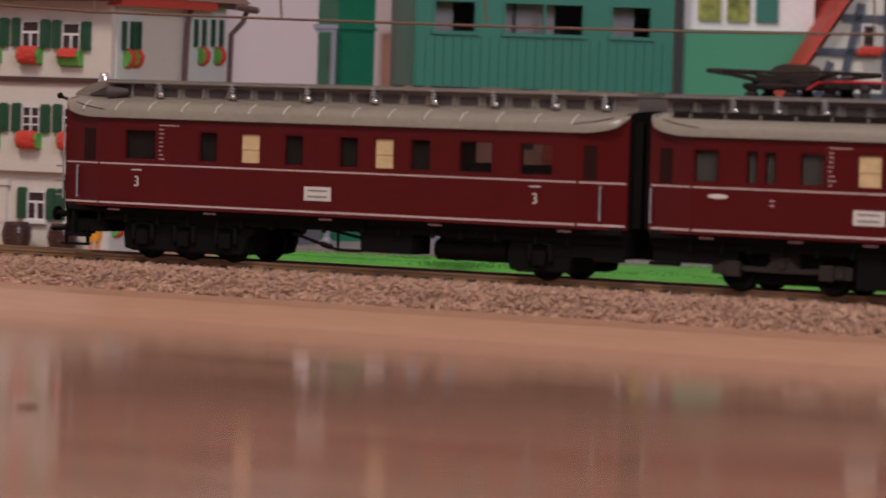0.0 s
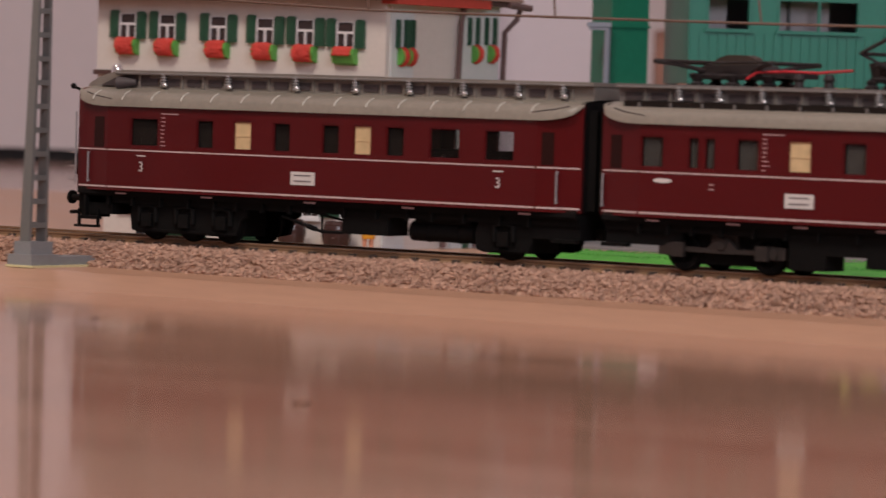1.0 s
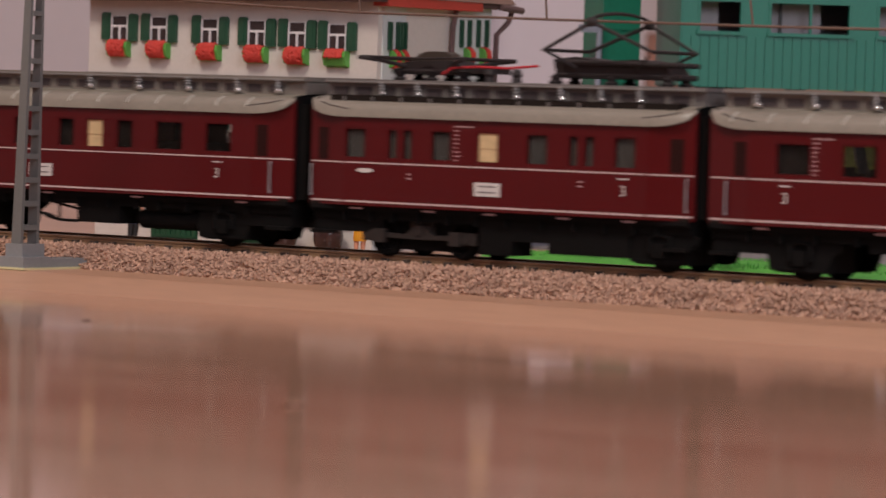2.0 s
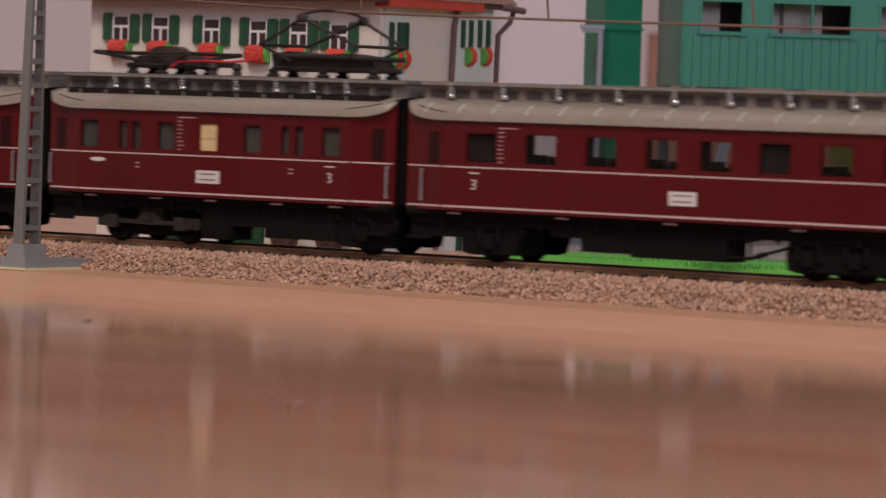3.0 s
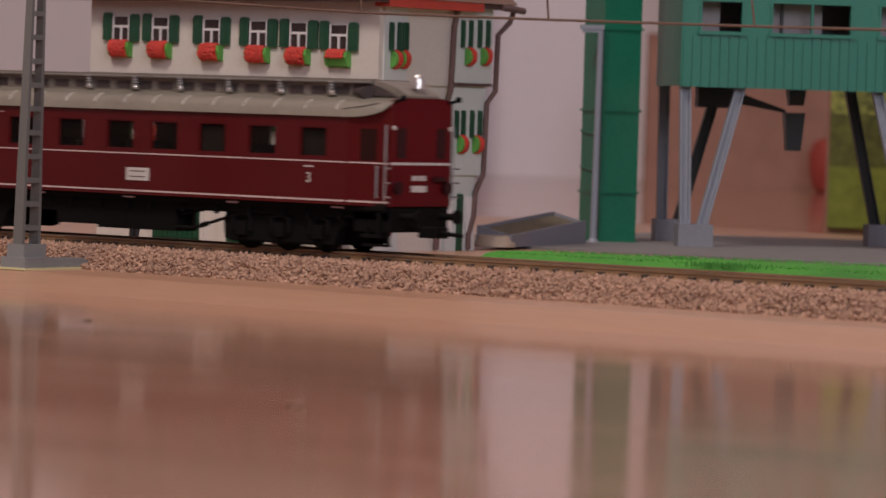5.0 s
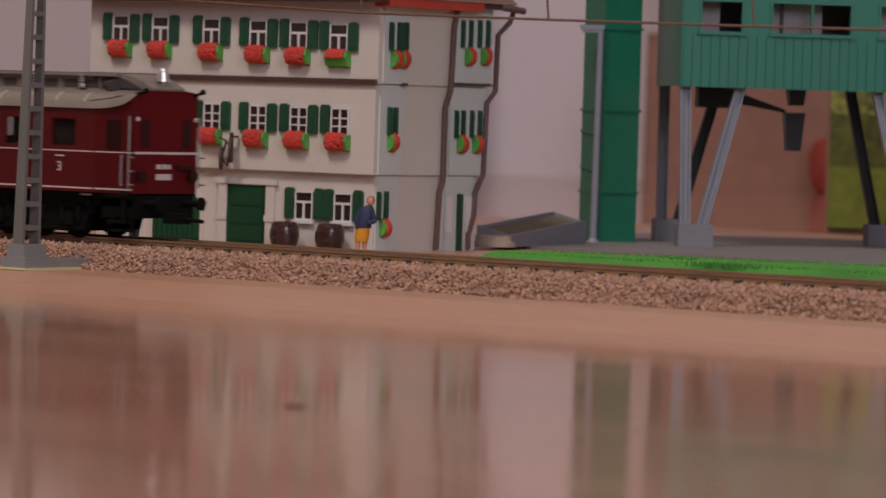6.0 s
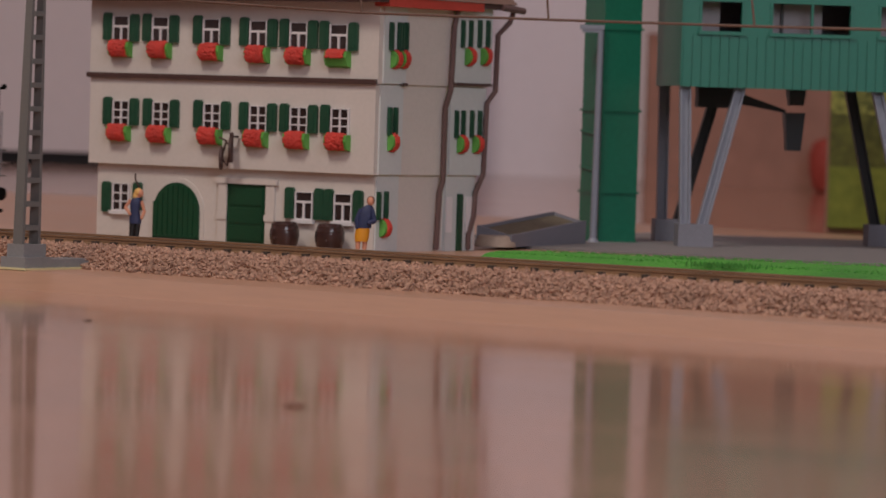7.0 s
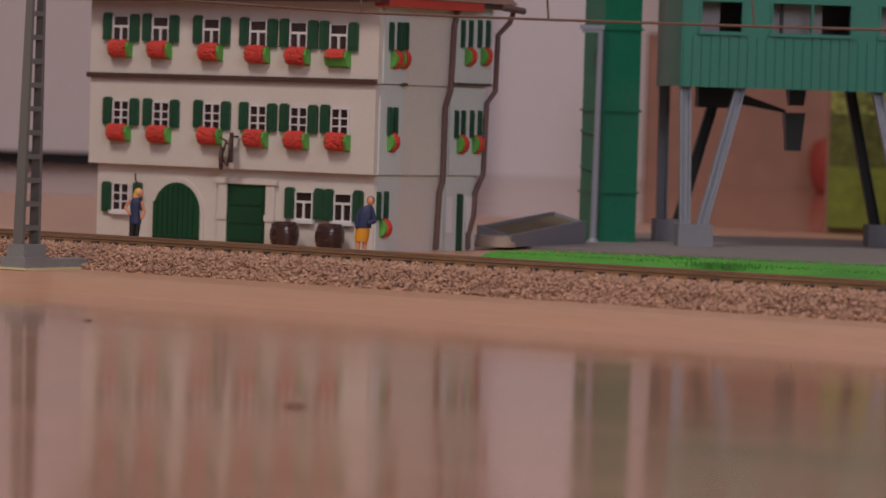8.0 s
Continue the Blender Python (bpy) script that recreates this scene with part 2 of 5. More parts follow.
BOARD, RAIL = 4.7, 12.6
# ---- the room and the table ----
def setting():
    bm = B()
    box(bm, -5200, 5200, -4600, 5600, -40, 0)
    whole("floor", bm, M_TABLE, "glossy reddish brown laminate floor under the model railway", "floor", kind="structure")
    bm = B()
    prism(bm, [(1420, 0.0), (1420, BOARD), (802, BOARD), (799, BOARD - 0.4), (790, 0.3), (788.6, 0.0)], -1300, 1300, "x")
    whole("layout_board", bm, M_BOARD, "thin pale beech board carrying the model railway", "board", kind="structure", smooth=True)
    # walls of the room stand square to the line of sight
    u, v = Vector((0.8056, 0.5925)), Vector((-0.5925, 0.8056))
    rooms = (("wall_north", -3000, 3000, 3080, 3180), ("wall_south", -3000, 3000, -2180, -2080), ("wall_west", -3100, -3000, -2180, 3180), ("wall_east", 3000, 3100, -2180, 3180))
    for name, a0, a1, b0, b1 in rooms:
        bm = B()
        box(bm, a0, a1, b0, b1, 0, 2400)
        whole(name, bm, M_WALL, "plain pale lilac-grey painted room wall", "wall", kind="structure", at=(624, 0, 0), rz=36.34)
    bm = B()
    box(bm, -3100, 3100, -2180, 3180, 2400, 2440)
    whole("ceiling", bm, M_WALL, "plain pale room ceiling", "ceiling", kind="structure", at=(624, 0, 0), rz=36.34)


def backdrop_things():
    c = thing("wardrobe", 624, 0, 0, 36.34, "white wardrobe on a dark recessed plinth against the wall", "wardrobe")
    bm = B()
    box(bm, -900, 4, 2960, 3060, 9.5, 1900)
    part("body", bm, M_CABINET, c, bevel=1.5)
    bm = B()
    box(bm, -900, 0, 2975, 3050, 0, 9.5)
    part("plinth", bm, M_DARK, c, "dark recessed plinth")
    c = thing("cardboard_box", 624, 0, 0, 36.34, "reddish brown cardboard box behind the loading silo", "box")
    bm = B()
    box(bm, 146, 690, 2820, 2846, 0, 110)
    part("body", bm, M_CARD, c, bevel=1.0)
    bm = B()
    box(bm, 146, 690, 2818, 2846, 110, 111.5)
    part("flap", bm, M_CARD, c)
    c = thing("moving_carton", 624, 0, 0, 36.34, "tall reddish brown cardboard carton standing behind the loading silo", "box")
    bm = B()
    box(bm, 170, 700, 2852, 3050, 0, 460)
    part("body", bm, M_CARD, c, bevel=1.5)
    bm = B()
    box(bm, 168, 702, 2850, 2950, 460, 463)
    part("flap", bm, M_CARD, c)
    bm = B()
    lathe(bm, (279, 2780, 0), [(11, 0), (14, 2), (17, 14), (17.5, 26), (15, 35), (10, 38), (8, 38.5)], 24)
    whole("red_cup", bm, M_BALLRED, "dull red plastic cup standing before a brown box", "cup", smooth=True, at=(624, 0, 0), rz=36.34)
    c = thing("landscape_card", 624, 0, 0, 36.34, "printed card with green foliage standing on the table", "card")
    for nm, z0, z1, m in (("meadow_print", 2, 31, M_MEADOW), ("hedge_print", 31, 56, M_SHADE), ("foliage_print", 56, 96, M_FOLIAGE)):
        bm = B()
        box(bm, 182, 330, 1830, 1833, z0, z1)
        part(nm, bm, m, c)
    bm = B()
    box(bm, 181, 331, 1833, 1838, 0, 97)
    part("backing", bm, M_CARD, c)


# ---- track ----
def ballast():
    rng = np.random.default_rng(5)
    shape = np.array([(1, 0, 0), (-1, 0, 0), (0, 1, 0), (0, -1, 0), (0, 0, 1), (0, 0, -1)], float)
    tri = np.array([(0, 2, 4), (2, 1, 4), (1, 3, 4), (3, 0, 4), (2, 0, 5), (1, 2, 5), (3, 1, 5), (0, 3, 5)])
    n = 21000
    x = rng.uniform(-480, 420, n)
    w = rng.uniform(0, 1, n)
    slope = w < 0.62
    k = np.where(slope, w / 0.62, (w - 0.62) / 0.38)
    y = np.where(slope, 823 + 12.0 * k, 835 + 20 * k)
    z = np.where(slope, BOARD + 0.1 + 5.3 * np.sin(k * 1.35) / math.sin(1.35), BOARD + 5.5)
    z += rng.normal(0, 0.22, n)
    y += rng.normal(0, 0.35, n) + 0.5 * np.sin(x / 9.0) * (1 - k) * slope
    r = rng.uniform(0.38, 0.78, n)
    q = rng.normal(size=(n, 6, 3)) * 0.22 + shape
    q *= r[:, None, None] * rng.uniform(0.75, 1.25, (n, 1, 3))
    a = rng.uniform(0, 6.28, n)
    b = rng.uniform(-0.8, 0.8, n)
    ca, sa, cb, sb = np.cos(a)[:, None], np.sin(a)[:, None], np.cos(b)[:, None], np.sin(b)[:, None]
    px, py, pz = q[..., 0] * ca - q[..., 1] * sa, q[..., 0] * sa + q[..., 1] * ca, q[..., 2]
    px, pz = px * cb - pz * sb, px * sb + pz * cb
    verts = np.stack([px + x[:, None], py + y[:, None], pz + z[:, None]], -1).reshape(-1, 3) * 0.001
    faces = (np.arange(n)[:, None, None] * 6 + tri[None]).reshape(-1, 3)
    me = bpy.data.meshes.new("ballast_stones")
    me.from_pydata(verts.tolist(), [], faces.tolist())
    me.materials.append(M_BALLAST)
    tagged(new("ballast_stones", me), "loose reddish brown ballast grains along the track bed", "ballast", kind="stuff")
    bm = B()
    prism(bm, [(824.4, BOARD), (903.6, BOARD), (896, BOARD + 4.6), (889, BOARD + 5.2), (842, BOARD + 5.2), (834.5, BOARD + 4.6)], -1300, 1300, "x")
    whole("ballast_bed", bm, M_BALLAST, "raised bed of reddish brown model ballast", "ballast", kind="structure")


def track():
    t = thing("railway_track", 0, 865, RAIL, 0, "straight model railway track with brown rails on ballast", "track")
    for y in (-8.3, 8.3):
        bm = B()
        prism(bm, [(y - 0.9, -2.4), (y + 0.9, -2.4), (y + 0.9, -2.0), (y + 0.25, -1.7), (y + 0.25, -0.8), (y + 0.5, -0.6), (y + 0.5, -0.1),
                   (y - 0.5, -0.1), (y - 0.5, -0.6), (y - 0.25, -0.8), (y - 0.25, -1.7), (y - 0.9, -2.0)], -1300, 1300, "x")
        rail = part("rail", bm, M_RAIL, t)
        bm = B()
        box(bm, -1300, 1300, y - 0.42, y + 0.42, -0.1, 0.0)
        part("rail_head", bm, M_RAILTOP, rail, "worn bright rail head")
    bm = B()
    box(bm, -1.4, 1.4, -14.5, 14.5, -3.4, -2.4)
    for y in (-8.3, 8.3):
        box(bm, -1.0, 1.0, y - 1.7, y + 1.7, -2.4, -1.3)
    me = mesh_of("sleeper", bm, M_SLEEPER)
    for i in range(130):
        s = new("sleeper", me)
        s.parent = t
        s.matrix_basis = pose(-0.50 + i * 0.0072, 0, 0)


# ---- catenary mast and wires ----
def mast():
    m = thing("catenary_mast", -115.1, 806.5, BOARD, 0, "grey plastic lattice catenary mast on a stepped foot", "mast")
    bm = B()
    box(bm, -4.6, 4.6, -5.6, 5.6, 0, 3.6)
    box(bm, -3.2, 3.2, -4.6, 4.6, 3.6, 7.2)
    part("foot", bm, M_MASTFOOT, m, bevel=0.4)
    bm = B()
    box(bm, -3.6, 4.4, 5.2, 21.5, 0.4, 3.0)
    part("foot_plate", bm, M_MASTFOOT, m, bevel=0.3)
    bm = B()
    box(bm, -5.0, 5.4, -6.0, 22.4, 0, 0.6)
    part("glue_pad", bm, mat("yellow_glue", (0.62, 0.55, 0.30), 0.4), m, "yellowish dried glue under the foot")
    h, lean = 100.0, 1.6
    for sy in (-1, 1):
        bm = B()
        for z0, z1 in ((7.2, h),):
            w0, w1, t0, t1 = 1.75, 1.05, 3.3, 1.9
            lo = [bm.verts.new((sx * w0, sy * t0 + dy, z0)) for sx, dy in ((-1, -0.55), (1, -0.55), (1, 0.55), (-1, 0.55))]
            hi = [bm.verts.new((sx * w1 + lean, sy * t1 + dy, z1)) for sx, dy in ((-1, -0.5), (1, -0.5), (1, 0.5), (-1, 0.5))]
            bm.faces.new(lo[::-1])
            bm.faces.new(hi)
            for i in range(4):
                bm.faces.new((lo[i], lo[(i + 1) % 4], hi[(i + 1) % 4], hi[i]))
        part("upright", bm, M_MAST, m)
    z = 11.8
    while z < h - 2:
        k = (z - 7.2) / (h - 7.2)
        t, x = 3.3 + (1.9 - 3.3) * k, lean * k
        for sx in (-1, 1):
            bm = B()
            w = 1.75 + (1.05 - 1.75) * k
            box(bm, x + sx * w - 0.3, x + sx * w + 0.3, -t + 0.4, t - 0.4, z - 0.75, z + 0.75)
            part("rung", bm, M_MAST, m)
        z += 6.7
    bm = B()
    box(bm, -1.6, 2.6, -2.6, 2.6, h, h + 2)
    part("cap", bm, M_MAST, m)
    bm = B()
    pipe(bm, [(0.6, 1, 92), (0.6, 30, 84), (0.6, 58, 80)], 0.6)
    pipe(bm, [(0.6, 1, 84), (0.6, 50, 81)], 0.4)
    part("bracket_arm", bm, M_MAST, m)
    w = thing("contact_wire", 0, 865, 0, 0, "thin copper-brown catenary wire with droppers over the track", "wire")
    bm = B()
    pts = [(-1100, 0, 82), (-113, 0, 83.0), (-72, 0, 81.2), (-43, 0, 79.9), (21, 0, 78.7), (87, 0, 77.7), (150, 0, 77.1), (260, 0, 77.3), (1100, 0, 80)]
    pipe(bm, pts, 0.36)
    part("lower_wire", bm, M_WIRE, w)
    bm = B()
    pipe(bm, [(-1100, 0, 105), (-113, 0, 98), (-43, 0, 88), (21, 0, 92), (87, 0, 92), (260, 0, 104), (1100, 0, 106)], 0.33)
    part("carrying_wire", bm, M_WIRE, w)
    for x0, x1, z0, z1 in ((-43.4, -44.2, 79.8, 88), (21, 19.6, 78.6, 92), (87, 84.8, 77.6, 92), (200, 199, 77.2, 99)):
        bm = B()
        rod(bm, (x0, 0, z0), (x1, 0, z1), 0.3)
        part("dropper", bm, M_WIRE, w)


# ---- the inn ----
def shutter(parent, x, z, h=9.4, w=3.9):
    """A shutter leaf with two raised panels and a shaped head."""
    bm = B()
    prism(bm, [(x - w / 2, z - h / 2), (x + w / 2, z - h / 2), (x + w / 2, z + h / 2 - 0.2), (x + w * 0.3, z + h / 2 + 0.6), (x - w * 0.3, z + h / 2 + 0.6), (x - w / 2, z + h / 2 - 0.2)], -1.1, 0, "y")
    box(bm, x - w * 0.24, x + w * 0.24, -1.35, -1.0, z + 0.4, z + h / 2 - 1.2)
    box(bm, x - w * 0.24, x + w * 0.24, -1.35, -1.0, z - h / 2 + 1.2, z - 0.6)
    return part("shutter", bm, M_SHUTTER, parent, bevel=0.18)


def flower_box(parent, x, z, seed, w=9.4):
    random.seed(seed)
    bm = B()
    prism(bm, [(0, z + 2.4), (-2.6, z + 2.4), (-3.1, z + 0.4), (-2.1, z - 2.4), (0, z - 3.1)], x - w / 2, x + w / 2, "x")
    fb = part("flower_box", bm, M_LEAF, parent, "green window box full of red geraniums", bevel=0.25)
    bm = B()
    if seed != 5:
        prism(bm, [(-1.0, z + 2.9), (-2.9, z + 2.7), (-3.6, z + 0.6), (-2.9, z - 2.3), (-1.0, z - 2.9)], x - w / 2 + 0.9, x + w / 2 - 1.1, "x")
    for i in range(170):
        a = random.uniform(-1.3 if seed != 5 else 0.1, 1.35)
        blob(bm, (x - 0.1 + random.uniform(-w / 2 + 1.1, w / 2 - 1.1) * (1 - 0.12 * (a < -0.5)), -1.3 - 2.4 * math.cos(a), z + 0.1 + 2.8 * math.sin(a)), 0.55, 0.5, 0.5, 6, 4, 0.3)
    part("geranium_bed", bm, M_FLOWER, fb, "dense red geranium heads")
    return fb


def sash_window(parent, x, z, w=7.6, h=10.0, grid=False, sill=False):
    """White casement with dark panes, set in the front wall."""
    bm = B()
    t = 0.42
    box(bm, x - w / 2, x - w / 2 + t, -1.0, -0.1, z - h / 2, z + h / 2)
    box(bm, x + w / 2 - t, x + w / 2, -1.0, -0.1, z - h / 2, z + h / 2)
    box(bm, x - w / 2 + t, x + w / 2 - t, -1.0, -0.1, z - h / 2, z - h / 2 + t)
    box(bm, x - w / 2 + t, x + w / 2 - t, -1.0, -0.1, z + h / 2 - t * 0.6, z + h / 2)
    win = part("window", bm, M_FRAME, parent, "white casement window with dark panes")
    bm = B()
    top = z + h / 2
    if grid:
        box(bm, x - 0.3, x + 0.3, -0.9, -0.3, z - h / 2 + t, top - t * 0.6)
        for dz in (h * 0.36, h * 0.66):
            box(bm, x - w / 2 + t, x + w / 2 - t, -0.85, -0.3, top - dz - 0.24, top - dz + 0.24)
    else:
        box(bm, x - w / 2 + t, x + w / 2 - t, -0.9, -0.3, top - h * 0.36 - 0.4, top - h * 0.36 + 0.4)
        box(bm, x - 0.4, x + 0.4, -0.9, -0.3, z - h / 2 + t, top - h * 0.36 - 0.4)
    part("glazing_bar", bm, M_FRAME, win)
    bm = B()
    box(bm, x - w / 2 + 0.3, x + w / 2 - 0.3, -0.45, -0.1, z - h / 2 + 0.3, z + h / 2 - 0.3)
    part("pane", bm, M_PANE, win, "dark glass pane")
    if sill:
        bm = B()
        box(bm, x - w / 2 - 0.8, x + w / 2 + 0.8, -1.6, 0.2, z - h / 2 - 1.3, z - h / 2)
        part("sill", bm, M_FRAME, win, bevel=0.2)
    return win


def inn():
    h = thing("inn", 0, 1020.2, BOARD, 0, "three-storey cream plaster model inn with green shutters and red flower boxes", "house")
    g = BOARD
    # storeys jut out over one another
    def storey(name, x0, x1, z0, z1, front, depth, material):
        bm = B()
        box(bm, x0, x1, front, depth, z0, z1)
        return part(name, bm, material, h, bevel=0.15)
    storey("ground_floor_wall", -280.2, -157.4, 0, 30.9 - g, 2.4, 60, M_PLASTER)
    storey("first_floor_wall", -282.6, -156.2, 25.9, 61.0 - g, 0, 61, M_PLASTER)
    storey("second_floor_wall", -282.8, -155.2, 56.3, 88.5 - g, -0.3, 62, M_PLASTER)
    bm = B()
    box(bm, -283.6, -155.4, -1.3, 0.4, 60.7 - g, 62.4 - g)
    part("storey_beam", bm, M_TIMBER, h, "dark brown beam between the storeys", bevel=0.2)
    # the gable wall facing the silo: two bays with a shallow recess between
    for name, y0, y1, z0, z1, x1 in (("gable_wall_ground", 3, 15, 0, 26, -156.9), ("gable_wall_ground", 41, 57.5, 0, 26, -156.3), ("gable_wall_first", 2, 14.5, 26, 56, -155.6),
                                     ("gable_wall_first", 41, 61.5, 26, 56, -155.2), ("gable_wall_second", 2, 14.5, 56.4, 83.8, -154.7), ("gable_wall_second", 41.5, 63, 57.6, 83.8, -154.4)):
        bm = B()
        box(bm, x1 - 8, x1, y0, y1, z0, z1)
        part(name, bm, M_PLASTER_COOL, h, "plaster bay, cool side light put into its grey colour", bevel=0.15)
    for y0, y1, z in ((41.5, 63.2, 56.6), (12.5, 14.8, 55.8)):
        bm = B()
        box(bm, -158, -154.0, y0, y1, z, z + 1.0)
        part("gable_beam", bm, M_TIMBER, h)
    for y, z in ((5, 76.9), (9.5, 77), (11, 77), (13.2, 77.1), (45.2, 79.0), (49.8, 79.1), (55, 79.3), (59.8, 79.4)):
        side_shutter(h, y, z - g, -154.5)
    for y, z in ((6.4, 48.6), (9.6, 48.6), (44.1, 48.1), (48.0, 48.2), (53.0, 48.3), (57.6, 48.3)):
        side_shutter(h, y, z - g, -155.3)
    for y, z in ((3.6, 20.2), (7.7, 20.4)):
        side_shutter(h, y, z - g, -156.8)
    for i, (y, z, x) in enumerate(((7.5, 69.3, -154.6), (11.9, 69.5, -154.6), (49, 71.3, -154.3), (58.2, 71.6, -154.3), (8.2, 41.6, -155.5), (47.0, 41.3, -155.1), (55.9, 41.4, -155.1), (6.9, 12.8, -156.8))):
        side_box(h, y, z - g, x, i)
    bm = B()
    box(bm, -157.5, -155.4, 47.6, 50.2, 0, 19.5)
    part("side_door", bm, M_DOORGREEN, h, "narrow green side door, ajar", bevel=0.2)
    for y in (43.0, 54.5):
        bm = B()
        box(bm, -157, -155.9, y - 1.7, y + 1.7, 6.4, 18.5)
        part("side_window_frame", bm, M_FRAME, h)
    # downpipes with swan necks
    bm = B()
    pipe(bm, [(-153.2, 41.0, 82.5), (-153.2, 39.2, 77), (-153.4, 38.4, 55), (-154.6, 37.2, 49), (-154.9, 37.4, 24), (-155.6, 36.6, 20), (-155.8, 35.8, 0.5)], 0.95)
    part("downpipe", bm, M_PIPE, h, "brown downpipe with bends", smooth=True)
    bm = B()
    pipe(bm, [(-153.0, 73.0, 82.5), (-153.0, 71.0, 79.0), (-153.2, 64.6, 74.5), (-153.4, 64.2, 55.0), (-154.4, 60.8, 50.8), (-154.6, 60.2, 26.5), (-155.2, 56.8, 20), (-155.4, 56.4, 12), (-155.6, 53.8, 5), (-155.6, 54, 0.5)], 0.95)
    part("downpipe", bm, M_PIPE, h, "brown downpipe with bends", smooth=True)
    # front openings
    for i, (x, z) in enumerate(((-268.4, 77.6), (-250.3, 77.4), (-227.3, 77.0), (-206.6, 76.6), (-189.1, 76.3), (-171.9, 75.8))):
        y = -0.3
        on(y, sash_window(h, x + 0.2, z - g - 0.4, h=10.2))
        on(y, shutter(h, x - 6.0, z - g + 0.7, 9.0))
        on(y, shutter(h, x + 6.3, z - g + 0.3, 9.0))
        on(y, flower_box(h, x + 0.5, z - g - 6.8, i))
    for i, (x, z) in enumerate(((-267.9, 48.4), (-249.5, 48.3), (-226.5, 48.3), (-206.2, 48.1), (-188.5, 48.0), (-170.9, 48.0))):
        y = 0
        on(y, sash_window(h, x + 0.4, z - g - 0.2, h=9.0, grid=True))
        on(y, shutter(h, x - 5.9, z - g + 0.4, 9.0))
        if i < 5:
            on(y, shutter(h, x + 6.4, z - g + 0.2, 9.0))
        on(y, flower_box(h, x + 0.1, z - g - 6.9, 10 + i))
    y = 2.4
    on(y, sash_window(h, -268.7, 19.0 - g, h=9.6, grid=True, sill=True))
    on(y, shutter(h, -275.4, 18.6 - g, 10))
    on(y, shutter(h, -261.0, 19.3 - g, 9))
    for x in (-186.7, -170.0):
        on(y, sash_window(h, x, 19.1 - g, h=9.4, sill=True))
        on(y, shutter(h, x - 6.2, 19.6 - g, 10))
        on(y, shutter(h, x + 6.4, 19.6 - g, 10))
    # arched gate
    def arch(r, hh, n=14):
        return [(-r, 0), (r, 0)] + [(r * math.cos(math.pi * i / n), hh - r + r * math.sin(math.pi * i / n)) for i in range(n + 1)]
    bm = B()
    prism(bm, [(x - 243, z) for x, z in arch(12.2, 22)], -0.4, 0.6, "y")
    gate = on(y, part("gate_surround", bm, M_PLASTER, h, "plain raised arch round the gate"))
    bm = B()
    prism(bm, [(x - 243, z) for x, z in arch(10.4, 20.3)], -0.9, 0.2, "y")
    leafs = on(y, part("arched_gate", bm, M_DOORGREEN, h, "dark green arched plank gate"))
    for i in range(9):
        bm = B()
        x = -9.2 + i * 2.3
        top = 9.9 + math.sqrt(max(1, 10.2 ** 2 - x * x))
        box(bm, -243 + x - 0.95, -243 + x + 0.95, -1.3, -0.9, 1.4, top - 0.8)
        part("plank", bm, M_DOORGREEN, leafs)
    bm = B()
    box(bm, -243 - 9.6, -243 + 9.6, -1.6, -1.3, 1.2, 2.0)
    part("gate_ledge", bm, M_DOORGREEN, leafs)
    # main door with stone surround
    bm = B()
    for x in (-222.3, -201.3):
        box(bm, x - 1.9, x + 1.9, -1.0, 0.2, 0, 20.6)
        box(bm, x - 2.2, x + 2.2, -1.4, -1.0, 8.4, 10.6)
    box(bm, -225.4, -198.2, -1.5, 0.2, 20.8, 22.6)
    on(y, part("door_surround", bm, M_PLASTER, h, "moulded pale stone door surround", bevel=0.2))
    bm = B()
    box(bm, -220.3, -203.3, -0.6, 0.3, 0.2, 20.8)
    d = on(y, part("door", bm, M_DOORGREEN, h, "dark green panelled house door"))
    for z0, z1 in ((1.6, 6.4), (7.4, 12.6), (13.6, 19.4)):
        for x0, x1 in ((-219.0, -204.6),):
            bm = B()
            box(bm, x0, x1, -0.9, -0.6, z0, z1)
            part("door_panel", bm, M_DOORGREEN, d, bevel=0.12)
    # roof with its eaves
    bm = B()
    prism(bm, [(-290, 88.0 - g), (-150.5, 88.0 - g), (-150.5, 89.6 - g), (-290, 89.6 - g)], -7, 70, "y")
    part("eaves", bm, M_TIMBER, h, "dark brown eaves board")
    bm = B()
    v = [bm.verts.new(p) for p in ((-291, -8, 85), (-149.5, -8, 85), (-149.5, 71, 85), (-291, 71, 85), (-265, 31, 128), (-176, 31, 128))]
    for f in ((0, 1, 5, 4), (1, 2, 5), (2, 3, 4, 5), (3, 0, 4), (3, 2, 1, 0)):
        bm.faces.new([v[i] for i in f])
    part("roof", bm, mat("brown_roof_tile", (0.20, 0.12, 0.095), 0.7, 0, 0.2), h, "weathered brown tiled hipped roof")
    bm = B()
    box(bm, -156.5, -150.2, -1.5, 52.0, 82.0, 87.5)
    part("gable_canopy", bm, M_TILE, h, "red tiled canopy along the gable", bevel=1.2)
    bm = B()
    rod(bm, (-150.0, 62, 84.0), (-150.0, 75, 83.2), 1.2)
    part("gutter", bm, M_PIPE, h)


def on(y, ob):
    """Sets a part forward or back onto its storey's wall."""
    ob.location.y = y / 1000
    return ob


def side_shutter(h, y, z, x):
    bm = B()
    box(bm, x, x + 1.0, y - 0.8, y + 0.8, z - 4.7, z + 4.7)
    box(bm, x + 1.0, x + 1.35, y - 0.45, y + 0.45, z - 4.0, z + 4.0)
    part("shutter", bm, M_SHUTTER, h, bevel=0.15)


